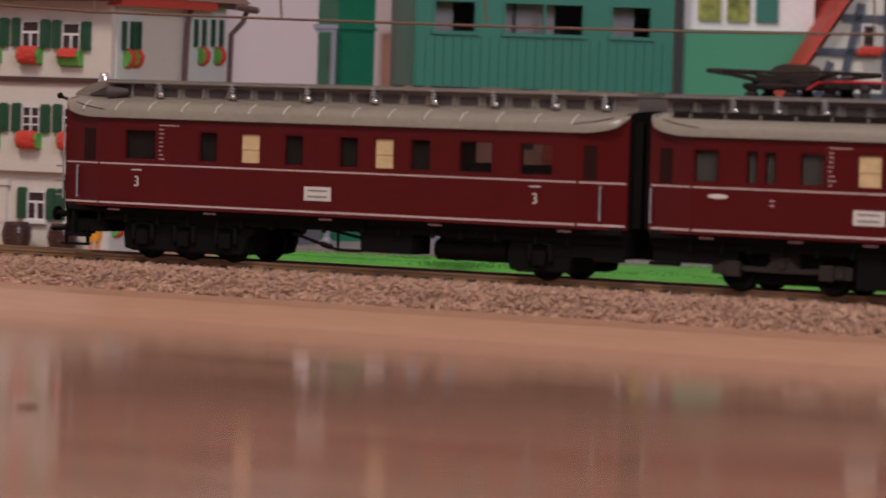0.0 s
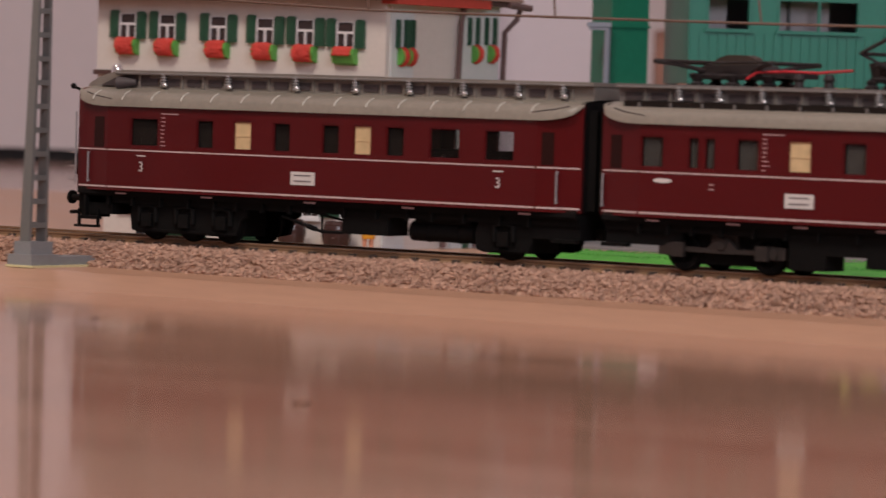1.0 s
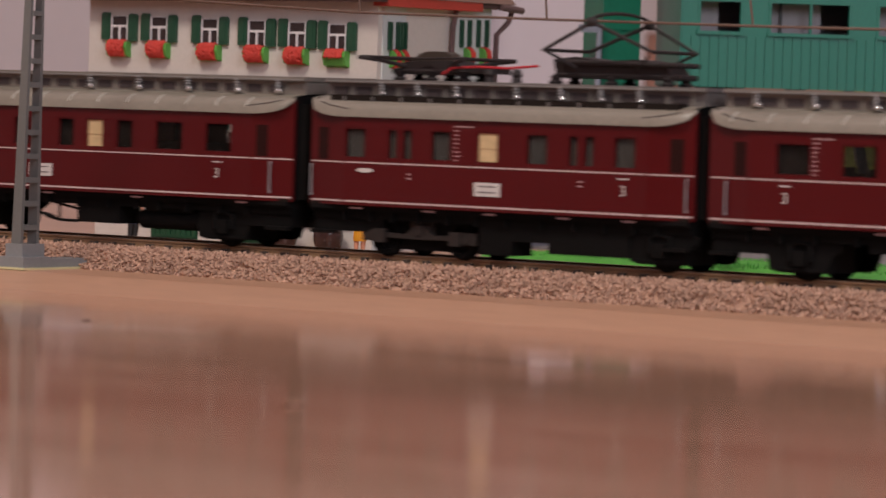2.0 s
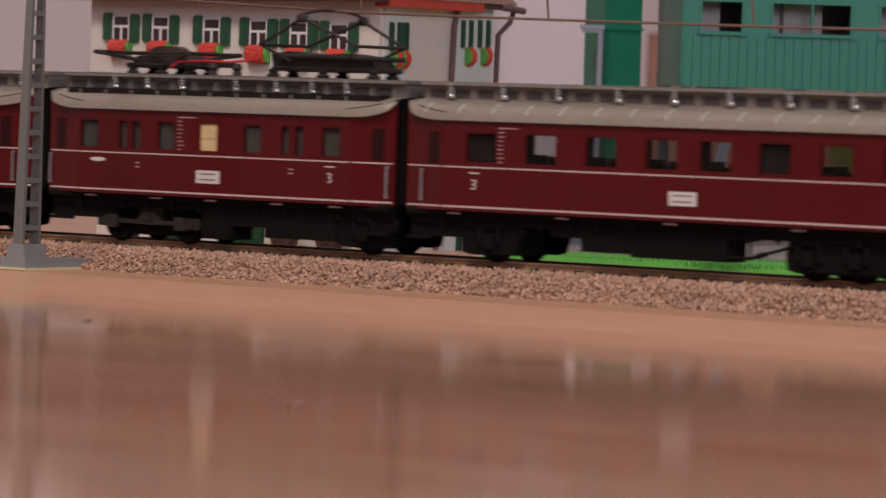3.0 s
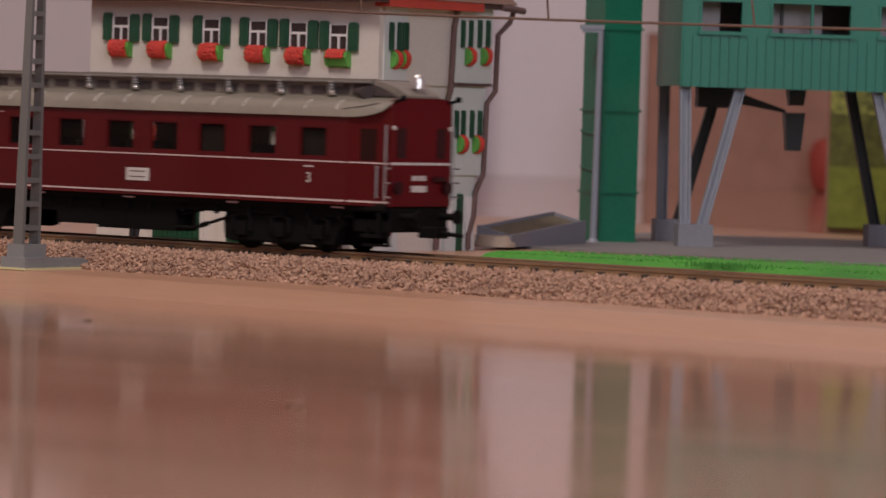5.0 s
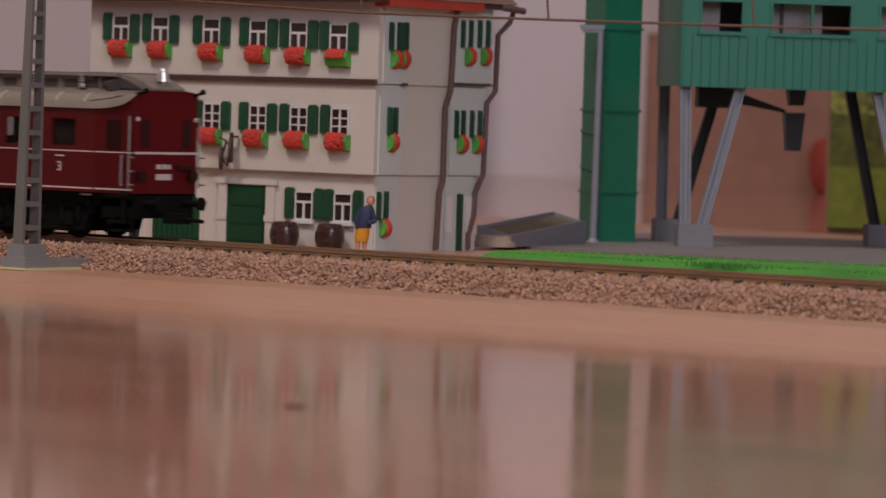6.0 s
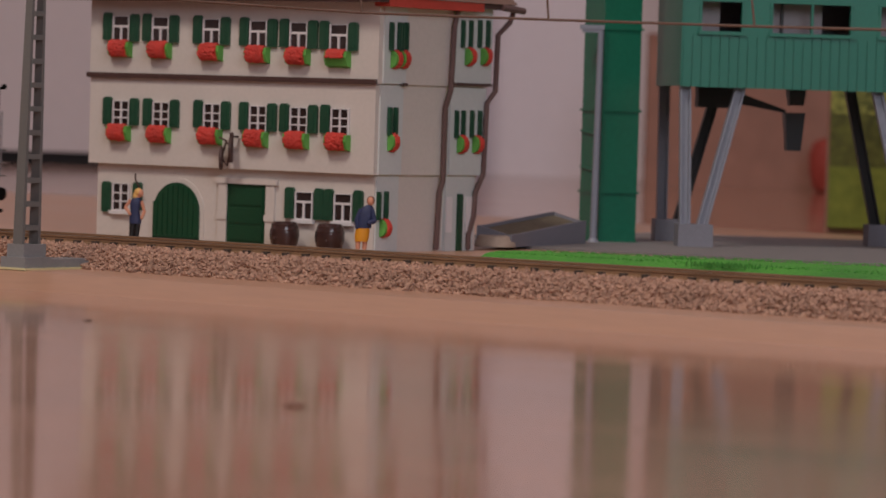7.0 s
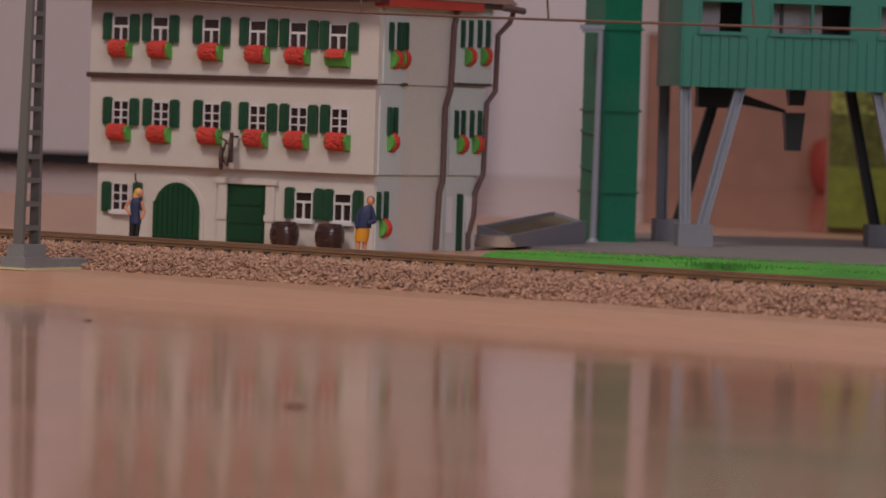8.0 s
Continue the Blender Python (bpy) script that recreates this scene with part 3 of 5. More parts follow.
def side_box(h, y, z, x, seed):
    half = [(x + 3.1 * math.cos(t), z + 3.2 * math.sin(t)) for t in [-math.pi / 2 + math.pi * k / 10 for k in range(11)]]
    bm = B()
    prism(bm, [(x + (px - x) * 0.86, z + (pz - z) * 0.92) for px, pz in half], y - 2.0, y - 0.9, "y")
    fb = part("flower_box", bm, M_LEAF, h, "green window box full of red geraniums", bevel=0.15)
    random.seed(seed + 40)
    bm = B()
    prism(bm, half, y - 0.9, y + 1.2, "y")
    for i in range(50):
        a = random.uniform(-1.4, 1.4)
        blob(bm, (x + 2.7 * math.cos(a), y + random.uniform(-0.6, 1.0), z + 2.8 * math.sin(a)), 0.6, 0.6, 0.6, 6, 4, 0.3)
    part("geranium_bed", bm, M_FLOWER, fb, "dense red geranium heads")


def inn_yard():
    # barrels
    def barrel(x, y, tilt):
        b = thing("barrel", x, y, BOARD, tilt, "dark brown glossy model wine barrel standing against the inn", "barrel", group="barrels before the inn")
        bm = B()
        lathe(bm, (0, 0, 0), [(3.9, 0), (4.4, 1.2), (4.9, 3.0), (5.1, 4.6), (4.9, 6.2), (4.4, 7.8), (3.9, 9.0), (3.5, 9.0), (3.5, 8.6)], 24)
        part("body", bm, M_BARREL, b, smooth=True)
        for z, r in ((1.3, 4.42), (3.2, 4.92), (6.0, 4.92), (7.6, 4.46)):
            bm = B()
            lathe(bm, (0, 0, z), [(r, 0), (r + 0.07, 0.1), (r + 0.07, 0.4), (r - 0.05, 0.5)], 24)
            part("hoop", bm, M_BARREL, b, smooth=True)
        bm = B()
        rod(bm, (0, -4.9, 3.6), (0, -5.8, 3.6), 0.35)
        part("bung", bm, M_TIMBER, b)
        return b
    barrel(-188.2, 1013.8, 0)
    barrel(-169.8, 1015.0, 25)

    # figures: plain painted shapes, one mesh each
    def loft(bm, rings, slot, n=12):
        """Elliptical rings (x, y, z, rx, ry) joined from the bottom up."""
        start = len(bm.faces)
        made = [[bm.verts.new((x + rx * math.cos(2 * math.pi * i / n), y + ry * math.sin(2 * math.pi * i / n), z)) for i in range(n)] for x, y, z, rx, ry in rings]
        for p, q in zip(made, made[1:]):
            for i in range(n):
                bm.faces.new((p[i], p[(i + 1) % n], q[(i + 1) % n], q[i]))
        bm.faces.new(made[0][::-1])
        bm.faces.new(made[-1])
        for f in list(bm.faces)[start:]:
            f.material_index = slot

    def limb(bm, pts, r, slot):
        start = len(bm.faces)
        for p, q in zip(pts, pts[1:]):
            rod(bm, p, q, r, r * 0.85, 8)
        for p in pts[1:]:
            blob(bm, p, r * 0.9, r * 0.9, r * 0.9, 8, 5)
        for f in list(bm.faces)[start:]:
            f.material_index = slot

    def ball(bm, c, rx, ry, rz, slot):
        start = len(bm.faces)
        blob(bm, c, rx, ry, rz, 12, 8)
        for f in list(bm.faces)[start:]:
            f.material_index = slot

    bm = B()
    for x0, x1 in ((-1.15, -0.7), (0.55, 0.9)):
        loft(bm, [(x0, 0, 0, 0.85, 1.1), (x0, 0, 0.8, 0.8, 0.9), ((x0 + x1) / 2, 0, 3.6, 0.95, 1.0), (x1, 0, 7.2, 1.2, 1.2)], 3)
    loft(bm, [(0.1, 0, 6.2, 2.05, 1.45), (0.1, 0, 7.6, 2.1, 1.5), (-0.1, 0, 10.2, 1.5, 1.15), (0, 0, 12.4, 1.8, 1.35), (0.2, 0, 14.2, 1.85, 1.1), (0.6, 0, 15.1, 0.9, 0.75)], 1)
    limb(bm, [(-1.6, 0, 14.2), (-3.4, 0.3, 11.7), (-1.8, -0.7, 9.5)], 0.62, 4)
    limb(bm, [(2.0, 0, 14.0), (3.1, 0.2, 10.4), (2.3, -0.7, 8.2)], 0.62, 4)
    limb(bm, [(0.7, 0, 14.9), (1.1, 0, 15.9)], 0.6, 4)
    ball(bm, (1.75, -0.25, 16.6), 1.0, 1.1, 1.35, 4)
    ball(bm, (0.95, 0.2, 17.0), 1.45, 1.35, 1.4, 0)
    ball(bm, (-0.05, 0.3, 15.7), 0.95, 0.9, 1.5, 0)
    whole("figurine", bm, [M_HAIR, M_BLUE, M_BLUE, M_DARK, M_SKIN], "tiny painted figurine with blond hair and blue dress", "figurine", smooth=True, at=(-241.9, 999, BOARD), rz=36.34)

    bm = B()
    for x in (-2.0, 0.2):
        loft(bm, [(x, -0.3, 0, 0.75, 1.2), (x, 0, 0.7, 0.55, 0.7), (x, 0, 2.6, 0.75, 0.8), (x + 0.1, 0, 5.2, 0.85, 0.9)], 3)
    loft(bm, [(-0.9, 0, 4.5, 2.15, 1.6), (-0.7, 0, 6.6, 2.35, 1.7), (-0.4, 0, 9.6, 2.2, 1.5)], 2)
    loft(bm, [(-0.3, 0, 8.9, 2.5, 1.7), (-0.1, 0, 11.0, 2.6, 1.8), (0.3, 0, 13.6, 2.5, 1.6), (0.9, 0, 15.6, 1.9, 1.3), (1.4, 0, 16.5, 0.9, 0.9)], 1)
    limb(bm, [(-1.2, 0, 15.0), (-2.6, -0.3, 11.6), (-2.3, -0.6, 9.2)], 0.85, 1)
    limb(bm, [(2.2, 0, 15.0), (3.2, -0.4, 11.4), (1.6, -1.6, 10.6)], 0.9, 1)
    limb(bm, [(1.4, 0, 16.2), (1.6, 0, 17.0)], 0.65, 4)
    ball(bm, (1.75, -0.3, 17.7), 1.1, 1.15, 1.5, 4)
    ball(bm, (1.8, 0.45, 17.95), 1.3, 1.1, 1.5, 0)
    whole("figurine", bm, [M_HAIR2, M_BLUE, M_YELLOW, M_SKIN, M_SKIN], "tiny painted figurine in dark jacket and yellow skirt", "figurine", smooth=True, at=(-143.8, 1000, BOARD), rz=36.34)

    # wrought sign in the shape of a bicycle
    s = thing("inn_sign", -216.2, 1019.6, 36.4, 0, "brown wrought iron bicycle sign hanging on the inn wall", "sign")
    def ring(c, r, w):
        bm = B()
        pts = [(c[0] + r * 0.55 * math.cos(a), c[1] - r * 0.8 * math.cos(a), c[2] + r * math.sin(a)) for a in [2 * math.pi * i / 14 for i in range(15)]]
        pipe(bm, pts, w, 6)
        rod(bm, (pts[0]), (pts[7]), w * 0.5)
        rod(bm, (pts[4]), (pts[11]), w * 0.5)
        return bm
    part("wheel", ring((-2.4, -3.6, -2.2), 3.6, 0.55), M_TIMBER, s)
    part("wheel", ring((1.6, -3.6, 1.2), 3.6, 0.55), M_TIMBER, s)
    bm = B()
    pipe(bm, [(-2.4, -3.6, -2.2), (-0.4, -3.4, 3.6), (1.6, -3.6, 1.2), (0.2, -3.4, -4.8), (-2.4, -3.6, -2.2)], 0.4)
    pipe(bm, [(-0.4, -3.4, 3.6), (-3.6, -3.4, 4.8)], 0.35)
    pipe(bm, [(1.8, -3.4, 6.6), (1.8, -3.4, -3.6)], 0.7)
    pipe(bm, [(1.8, 0, 5.2), (1.8, -3.6, 5.2)], 0.4)
    part("bracket", bm, M_TIMBER, s)
    s = thing("lantern_hook", -258.6, 1019.9, 21, 0, "thin brown curved iron hook on the inn wall", "hook")
    bm = B()
    pipe(bm, [(0.9, 0.8, 0), (0.4, -1.0, 2.4), (-0.5, -1.4, 4.6), (-0.9, -1.0, 6.4)], 0.32)
    part("rod", bm, M_TIMBER, s)


# ---- the coal loading silo ----
def silo():
    s = thing("loading_silo", -138.2, 1190.3, BOARD, 42, "dark green plank-clad loading silo on grey splayed legs", "silo")
    g = BOARD
    x0, x1, y0, y1, zb, zt = -6.8, 89.3, -4, 53, 64.6 - g, 130 - g
    holes = [(-0.1, 14.6), (26.0, 40.2), (41.0, 54.8), (66.1, 80.2)]
    hz0, hz1 = 84.4 - g, 95.2 - g
    bm = B()
    pierced(bm, x0, x1, y0, y0 + 2, zb, zt, [(a, b, hz0, hz1) for a, b in holes])
    part("front_wall", bm, M_SILO, s)
    bm = B()
    box(bm, x0, x0 + 2, y0 + 2, y1, zb, zt)
    part("side_wall", bm, M_SILO, s)
    bm = B()
    box(bm, x1 - 2, x1, y0 + 2, y1, zb, zt)
    part("side_wall", bm, M_SILO, s)
    bm = B()
    box(bm, x0 + 2, x1 - 2, y1 - 2, y1, zb, zt)
    part("back_wall", bm, M_SILO, s)
    bm = B()
    box(bm, x0 + 2, x1 - 2, y0 + 2, y1 - 2, zb + 0.5, zb + 2)
    part("underside", bm, M_DARK, s)
    bm = B()
    prism(bm, [(x0 - 3, zt), (x1 + 3, zt), (x1 + 3, zt + 3), (41, zt + 22), (x0 - 3, zt + 3)], y0 - 3, y1 + 3, "y")
    part("roof", bm, M_DARK, s)
    x = x0
    i = 0
    while x < x1 - 1:
        bm = B()
        w = 3.28
        box(bm, x + 0.12, min(x + w, x1), y0 - 0.5, y0, zb - 0.6, hz0 - 1.6)
        part("plank", bm, M_SILO, s)
        x += w + 0.12
    bm = B()
    box(bm, x0 - 0.6, x0, y0 - 0.4, y1, zb - 0.4, zt)
    part("corner_cladding", bm, M_SILO, s)
    for a, b in ((-0.1, 14.6), (26.0, 54.8), (66.1, 80.2)):
        bm = B()
        for lo, hi, p, q in ((a - 0.9, a, hz0, hz1), (b, b + 0.9, hz0, hz1), (a - 0.9, b + 0.9, hz1, hz1 + 0.9)):
            box(bm, lo, hi, y0 - 0.6, y0 + 0.4, p, q)
        if b - a > 20:
            box(bm, 40.2, 41.0, y0 - 0.6, y0 + 0.4, hz0, hz1)
        win = part("window", bm, M_SILO, s, "unglazed opening with green frame")
        bm = B()
        box(bm, a - 1.4, b + 1.4, y0 - 1.3, y0 + 0.3, hz0 - 1.3, hz0)
        part("sill", bm, M_SILO, win)
    for a, b in ((-0.5, 8.0), (25.5, 46.0), (66, 76)):
        bm = B()
        box(bm, a, b, y0 + 9, y0 + 10, zb + 2, hz1 + 2)
        part("inner_panel", bm, M_INNER, s, "pale panel seen inside the opening")
    bm = B()
    box(bm, 30.4, 31.4, y0 + 7.5, y0 + 8.5, zb + 2, hz1 + 2)
    part("inner_post", bm, M_DARK, s)
    bm = B()
    box(bm, x0 + 2, x1 - 2, y0 + 30, y0 + 31, zb + 2, zt - 2)
    part("inner_wall", bm, M_FOOT, s)
    # legs: an upright and a raking strut on each block
    for fx, sg in ((0, 1), (82, -1)):
        for fy in (0, 55):
            bm = B()
            box(bm, fx - 6.4, fx + 6.4, fy - 5, fy + 5, 0, 9.2)
            foot = part("foot_block", bm, M_FOOT, s, "grey concrete block foot", bevel=0.5)
            yy = fy if fy == 0 else 49
            for (ax, bx, nm) in ((-3.4, -4.8, "upright"), (3.0, 15.8, "strut")):
                bm = B()
                a, b = Vector((fx + sg * ax, fy, 9.0)), Vector((fx + sg * bx, yy, zb + 0.6))
                w = 2.0
                for o0, o1, p0, p1 in ((-w, -w + 0.8, -1.6, 1.6), (w - 0.8, w, -1.6, 1.6), (-w + 0.8, w - 0.8, -0.5, 0.5)):
                    lo = [bm.verts.new(a + Vector((dx, dy, 0))) for dx, dy in ((o0, p0), (o1, p0), (o1, p1), (o0, p1))]
                    hi = [bm.verts.new(b + Vector((dx, dy, 0))) for dx, dy in ((o0, p0), (o1, p0), (o1, p1), (o0, p1))]
                    bm.faces.new(lo[::-1])
                    bm.faces.new(hi)
                    for i in range(4):
                        bm.faces.new((lo[i], lo[(i + 1) % 4], hi[(i + 1) % 4], hi[i]))
                # Rear legs get darker materials, painting in the shade beneath the silo.
                part(nm, bm, M_LEG if fy == 0 else (M_FOOT if fx == 0 and ax < 0 else M_DARK), s, "blue-grey channel-section leg" if fy == 0 else "rear leg, shade under the silo put into its darker colour")
    # chute and buckets below the floor
    for fx, fz0, fz1, r0, r1 in ((42.0, 58.3, 64.6, 2.6, 3.4), (41.4, 41.4, 55.6, 2.6, 3.7)):
        bm = B()
        v0 = [(fx - r0, 30 - r0), (fx + r0, 30 - r0), (fx + r0, 30 + r0), (fx - r0, 30 + r0)]
        v1 = [(fx - r1, 30 - r1), (fx + r1, 30 - r1), (fx + r1, 30 + r1), (fx - r1, 30 + r1)]
        lo = [bm.verts.new((x, y, fz0 - g)) for x, y in v0]
        hi = [bm.verts.new((x, y, fz1 - g)) for x, y in v1]
        bm.faces.new(lo[::-1])
        bm.faces.new(hi)
        for i in range(4):
            bm.faces.new((lo[i], lo[(i + 1) % 4], hi[(i + 1) % 4], hi[i]))
        part("hopper", bm, M_DARK, s, "black hopper", bevel=0.3)
    bm = B()
    box(bm, 4.5, 19, 26, 34, 56.6 - g, 65.0 - g)
    part("drive_box", bm, M_DARK, s)
    bm = B()
    v = []
    for x, z, t in ((16, 61.5, 2.4), (38, 56.0, 0.6)):
        v.append([bm.verts.new((x, 30 + dy, z - g + dz)) for dy, dz in ((-1.5, -t), (1.5, -t), (1.5, t), (-1.5, t))])
    bm.faces.new(v[0][::-1])
    bm.faces.new(v[1])
    for i in range(4):
        bm.faces.new((v[0][i], v[0][(i + 1) % 4], v[1][(i + 1) % 4], v[1][i]))
    part("conveyor_arm", bm, M_DARK, s)


def silo_yard():
    t = thing("elevator_tower", -178.8, 1194.0, BOARD, 62, "tall square green elevator tower with ribbed seams", "tower")
    bm = B()
    box(bm, -7.8, 7.8, -7.8, 7.8, 0.5, 130)
    part("shaft", bm, M_TOWER, t, bevel=0.4)
    for z in (0.4, 19.0, 49.3, 79.5, 109):
        bm = B()
        box(bm, -8.4, 8.4, -8.4, 8.4, z, z + 0.9)
        part("rib", bm, M_TOWER, t, bevel=0.2)
    for z0, z1 in ((27.0, 28.6), (40.2, 42.0)):
        bm = B()
        rod(bm, (-8.2, -7.4, z0), (-8.2, 7.4, z1), 0.45)
        part("brace", bm, M_TOWER, t)
    p = thing("lamp_post", -175.8, 1180.5, BOARD, 36, "slender grey post with a flat bracket at its top", "post")
    bm = B()
    rod(bm, (0, 0, 0), (0.5, 0, 80), 1.35, 1.15, 10)
    part("post", bm, M_LEG, p, smooth=True)
    bm = B()
    lathe(bm, (0, 0, 0), [(2.2, 0), (2.2, 1.2), (1.5, 2.2), (1.4, 2.6)], 12)
    part("foot", bm, M_LEG, p)
    bm = B()
    box(bm, -7.2, 1.8, -1.4, 1.4, 79.4, 81.0)
    box(bm, -6.4, 1.0, -1.0, 1.0, 78.2, 79.4)
    part("bracket", bm, M_LEG, p)
    # wedge shaped stone trough
    w = thing("loading_trough", -153.6, 1097.3, BOARD + 1.0, 102, "blue-grey plastic wedge-shaped loading trough with brown filling", "trough")
    L, D = 68.0, 13.5
    for y, up in ((0, 0.0), (D - 1.4, 2.8)):
        bm = B()
        prism(bm, [(0, 0), (L, 0), (L, 8.2 + up), (L - 3, 8.2 + up), (L * 0.12, 4.6 + up), (0, 4.3 + up)], y, y + 1.4, "y")
        part("side", bm, M_FOOT, w, "sloping side of the trough", bevel=0.25)
    for x0, x1, h0, h1 in ((L - 1.6, L, 8.0, 10.8), (0, 1.6, 4.2, 7.0)):
        bm = B()
        prism(bm, [(1.4, 0), (D - 1.4, 0), (D - 1.4, h1), (1.4, h0)], x0, x1, "x")
        part("end", bm, M_FOOT, w)
    bm = B()
    rows = [[bm.verts.new((x, y, z)) for y, z in ((1.4, 0.2), (D - 1.4, 0.2), (D - 1.4, zb), (1.4, za))] for x, za, zb in ((1.6, 3.2, 6.0), (L * 0.4, 5.0, 7.6), (L - 1.6, 7.0, 9.8))]
    for p, q in zip(rows, rows[1:]):
        for i in range(4):
            bm.faces.new((p[i], p[(i + 1) % 4], q[(i + 1) % 4], q[i]))
    bm.faces.new(rows[0][::-1])
    bm.faces.new(rows[-1])
    part("filling", bm, mat("dusty_brown_fill", (0.15, 0.12, 0.08), 0.95, 0, 0.35, 900, 0.0004, 60), w, "dusty olive brown filling")
    bm = B()
    lathe(bm, (1.2, D / 2, 0), [(7.2, 0), (7.0, 1.6), (6.4, 2.6), (6.2, 3.6), (5.0, 4.0)], 20)
    part("rounded_end", bm, mat("sandy_plastic", (0.42, 0.32, 0.25), 0.7, 0, 0.15), w, "sandy rounded low end", smooth=True)
    bm = B()
    prism(bm, [(-238, 1108), (40, 1128), (230, 1180), (230, 1340), (-60, 1395), (-230, 1300)], BOARD + 0.05, BOARD + 1.0)
    whole("base_plate", bm, M_PLATE, "grey plastic base plate under the silo", "plate", bevel=0.3, kind="structure")
    # grass strip with an uneven back edge
    bm = B()
    rng = random.Random(3)
    nx, ny = 120, 10
    grid = []
    for i in range(nx + 1):
        x = -122 + 464 * i / nx
        back = min(1064 + 0.44 * (x + 137), 1150) + 3 * math.sin(x / 17) + rng.uniform(-1.5, 1.5)
        back = max(back, 1035)
        row = []
        for j in range(ny + 1):
            near = max(1035, 1040 + (-137 - x) / 0.62)
            y = near + max(0.5, back - near) * j / ny
            z = BOARD + 1.9 * math.sin(math.pi * min(1, 0.08 + j / ny * 0.95)) ** 0.6 + rng.uniform(-0.1, 0.2)
            if j in (0, ny):
                z = BOARD
            row.append(bm.verts.new((x, y, z)))
        grid.append(row)
    for i in range(nx):
        for j in range(ny):
            bm.faces.new((grid[i][j], grid[i + 1][j], grid[i + 1][j + 1], grid[i][j + 1]))
    whole("grass_strip", bm, M_GRASS, "bright green model grass strip behind the track", "grass", kind="stuff", smooth=True)
    # tufts of fibres on the strip
    n = 11000
    r = np.random.default_rng(8)
    x = r.uniform(-120, 300, n)
    y = 1037 + r.uniform(0, 1, n) * (np.minimum(1064 + 0.44 * (x + 137), 1150) - 1037)
    keep = y > 1041 + (-137 - x) / 0.62
    x, y = x[keep], y[keep]
    n = len(x)
    h = r.uniform(0.15, 0.5, n)
    a = r.uniform(0, 6.28, n)
    lean = r.uniform(-0.6, 0.6, (n, 2))
    base = np.stack([x, y, np.full(n, BOARD + 1.6)], -1)
    side = np.stack([np.cos(a), np.sin(a), np.zeros(n)], -1) * 0.4
    tip = base + np.stack([lean[:, 0] * h, lean[:, 1] * h, h], -1)
    verts = np.stack([base - side, base + side, tip], 1).reshape(-1, 3) * 0.001
    me = bpy.data.meshes.new("grass_fibres")
    me.from_pydata(verts.tolist(), [], np.arange(n * 3).reshape(-1, 3).tolist())
    me.materials.append(mat("grass_fibre", (0.085, 0.33, 0.035), 0.9, 0, 0.3, 900, 0, 26, tint=(0.035, 0.17, 0.03), per_piece=0.2))
    tagged(new("grass_fibres", me), "short bright green flocked grass fibres", "grass", kind="stuff")
    for cx, cy, spread, count in ((-29.4, 1032.6, 5.0, 170), (-60.0, 1054.3, 3.5, 70)):
        bm = B()
        for i in range(count):
            px, py = cx + rng.gauss(0, spread * 1.3), cy + rng.gauss(0, spread * 0.8) + 6
            rod(bm, (px, py, BOARD + 1.2), (px + rng.uniform(-0.7, 0.7), py + rng.uniform(-0.5, 0.5), BOARD + rng.uniform(1.9, 2.8)), 0.34, 0.1, 4)
        whole("grass_tuft", bm, mat("tuft_green", (0.05, 0.215, 0.03), 0.9, 0, 0.35, 900, 0, 90), "darker green tuft of model grass", "grass", kind="stuff")


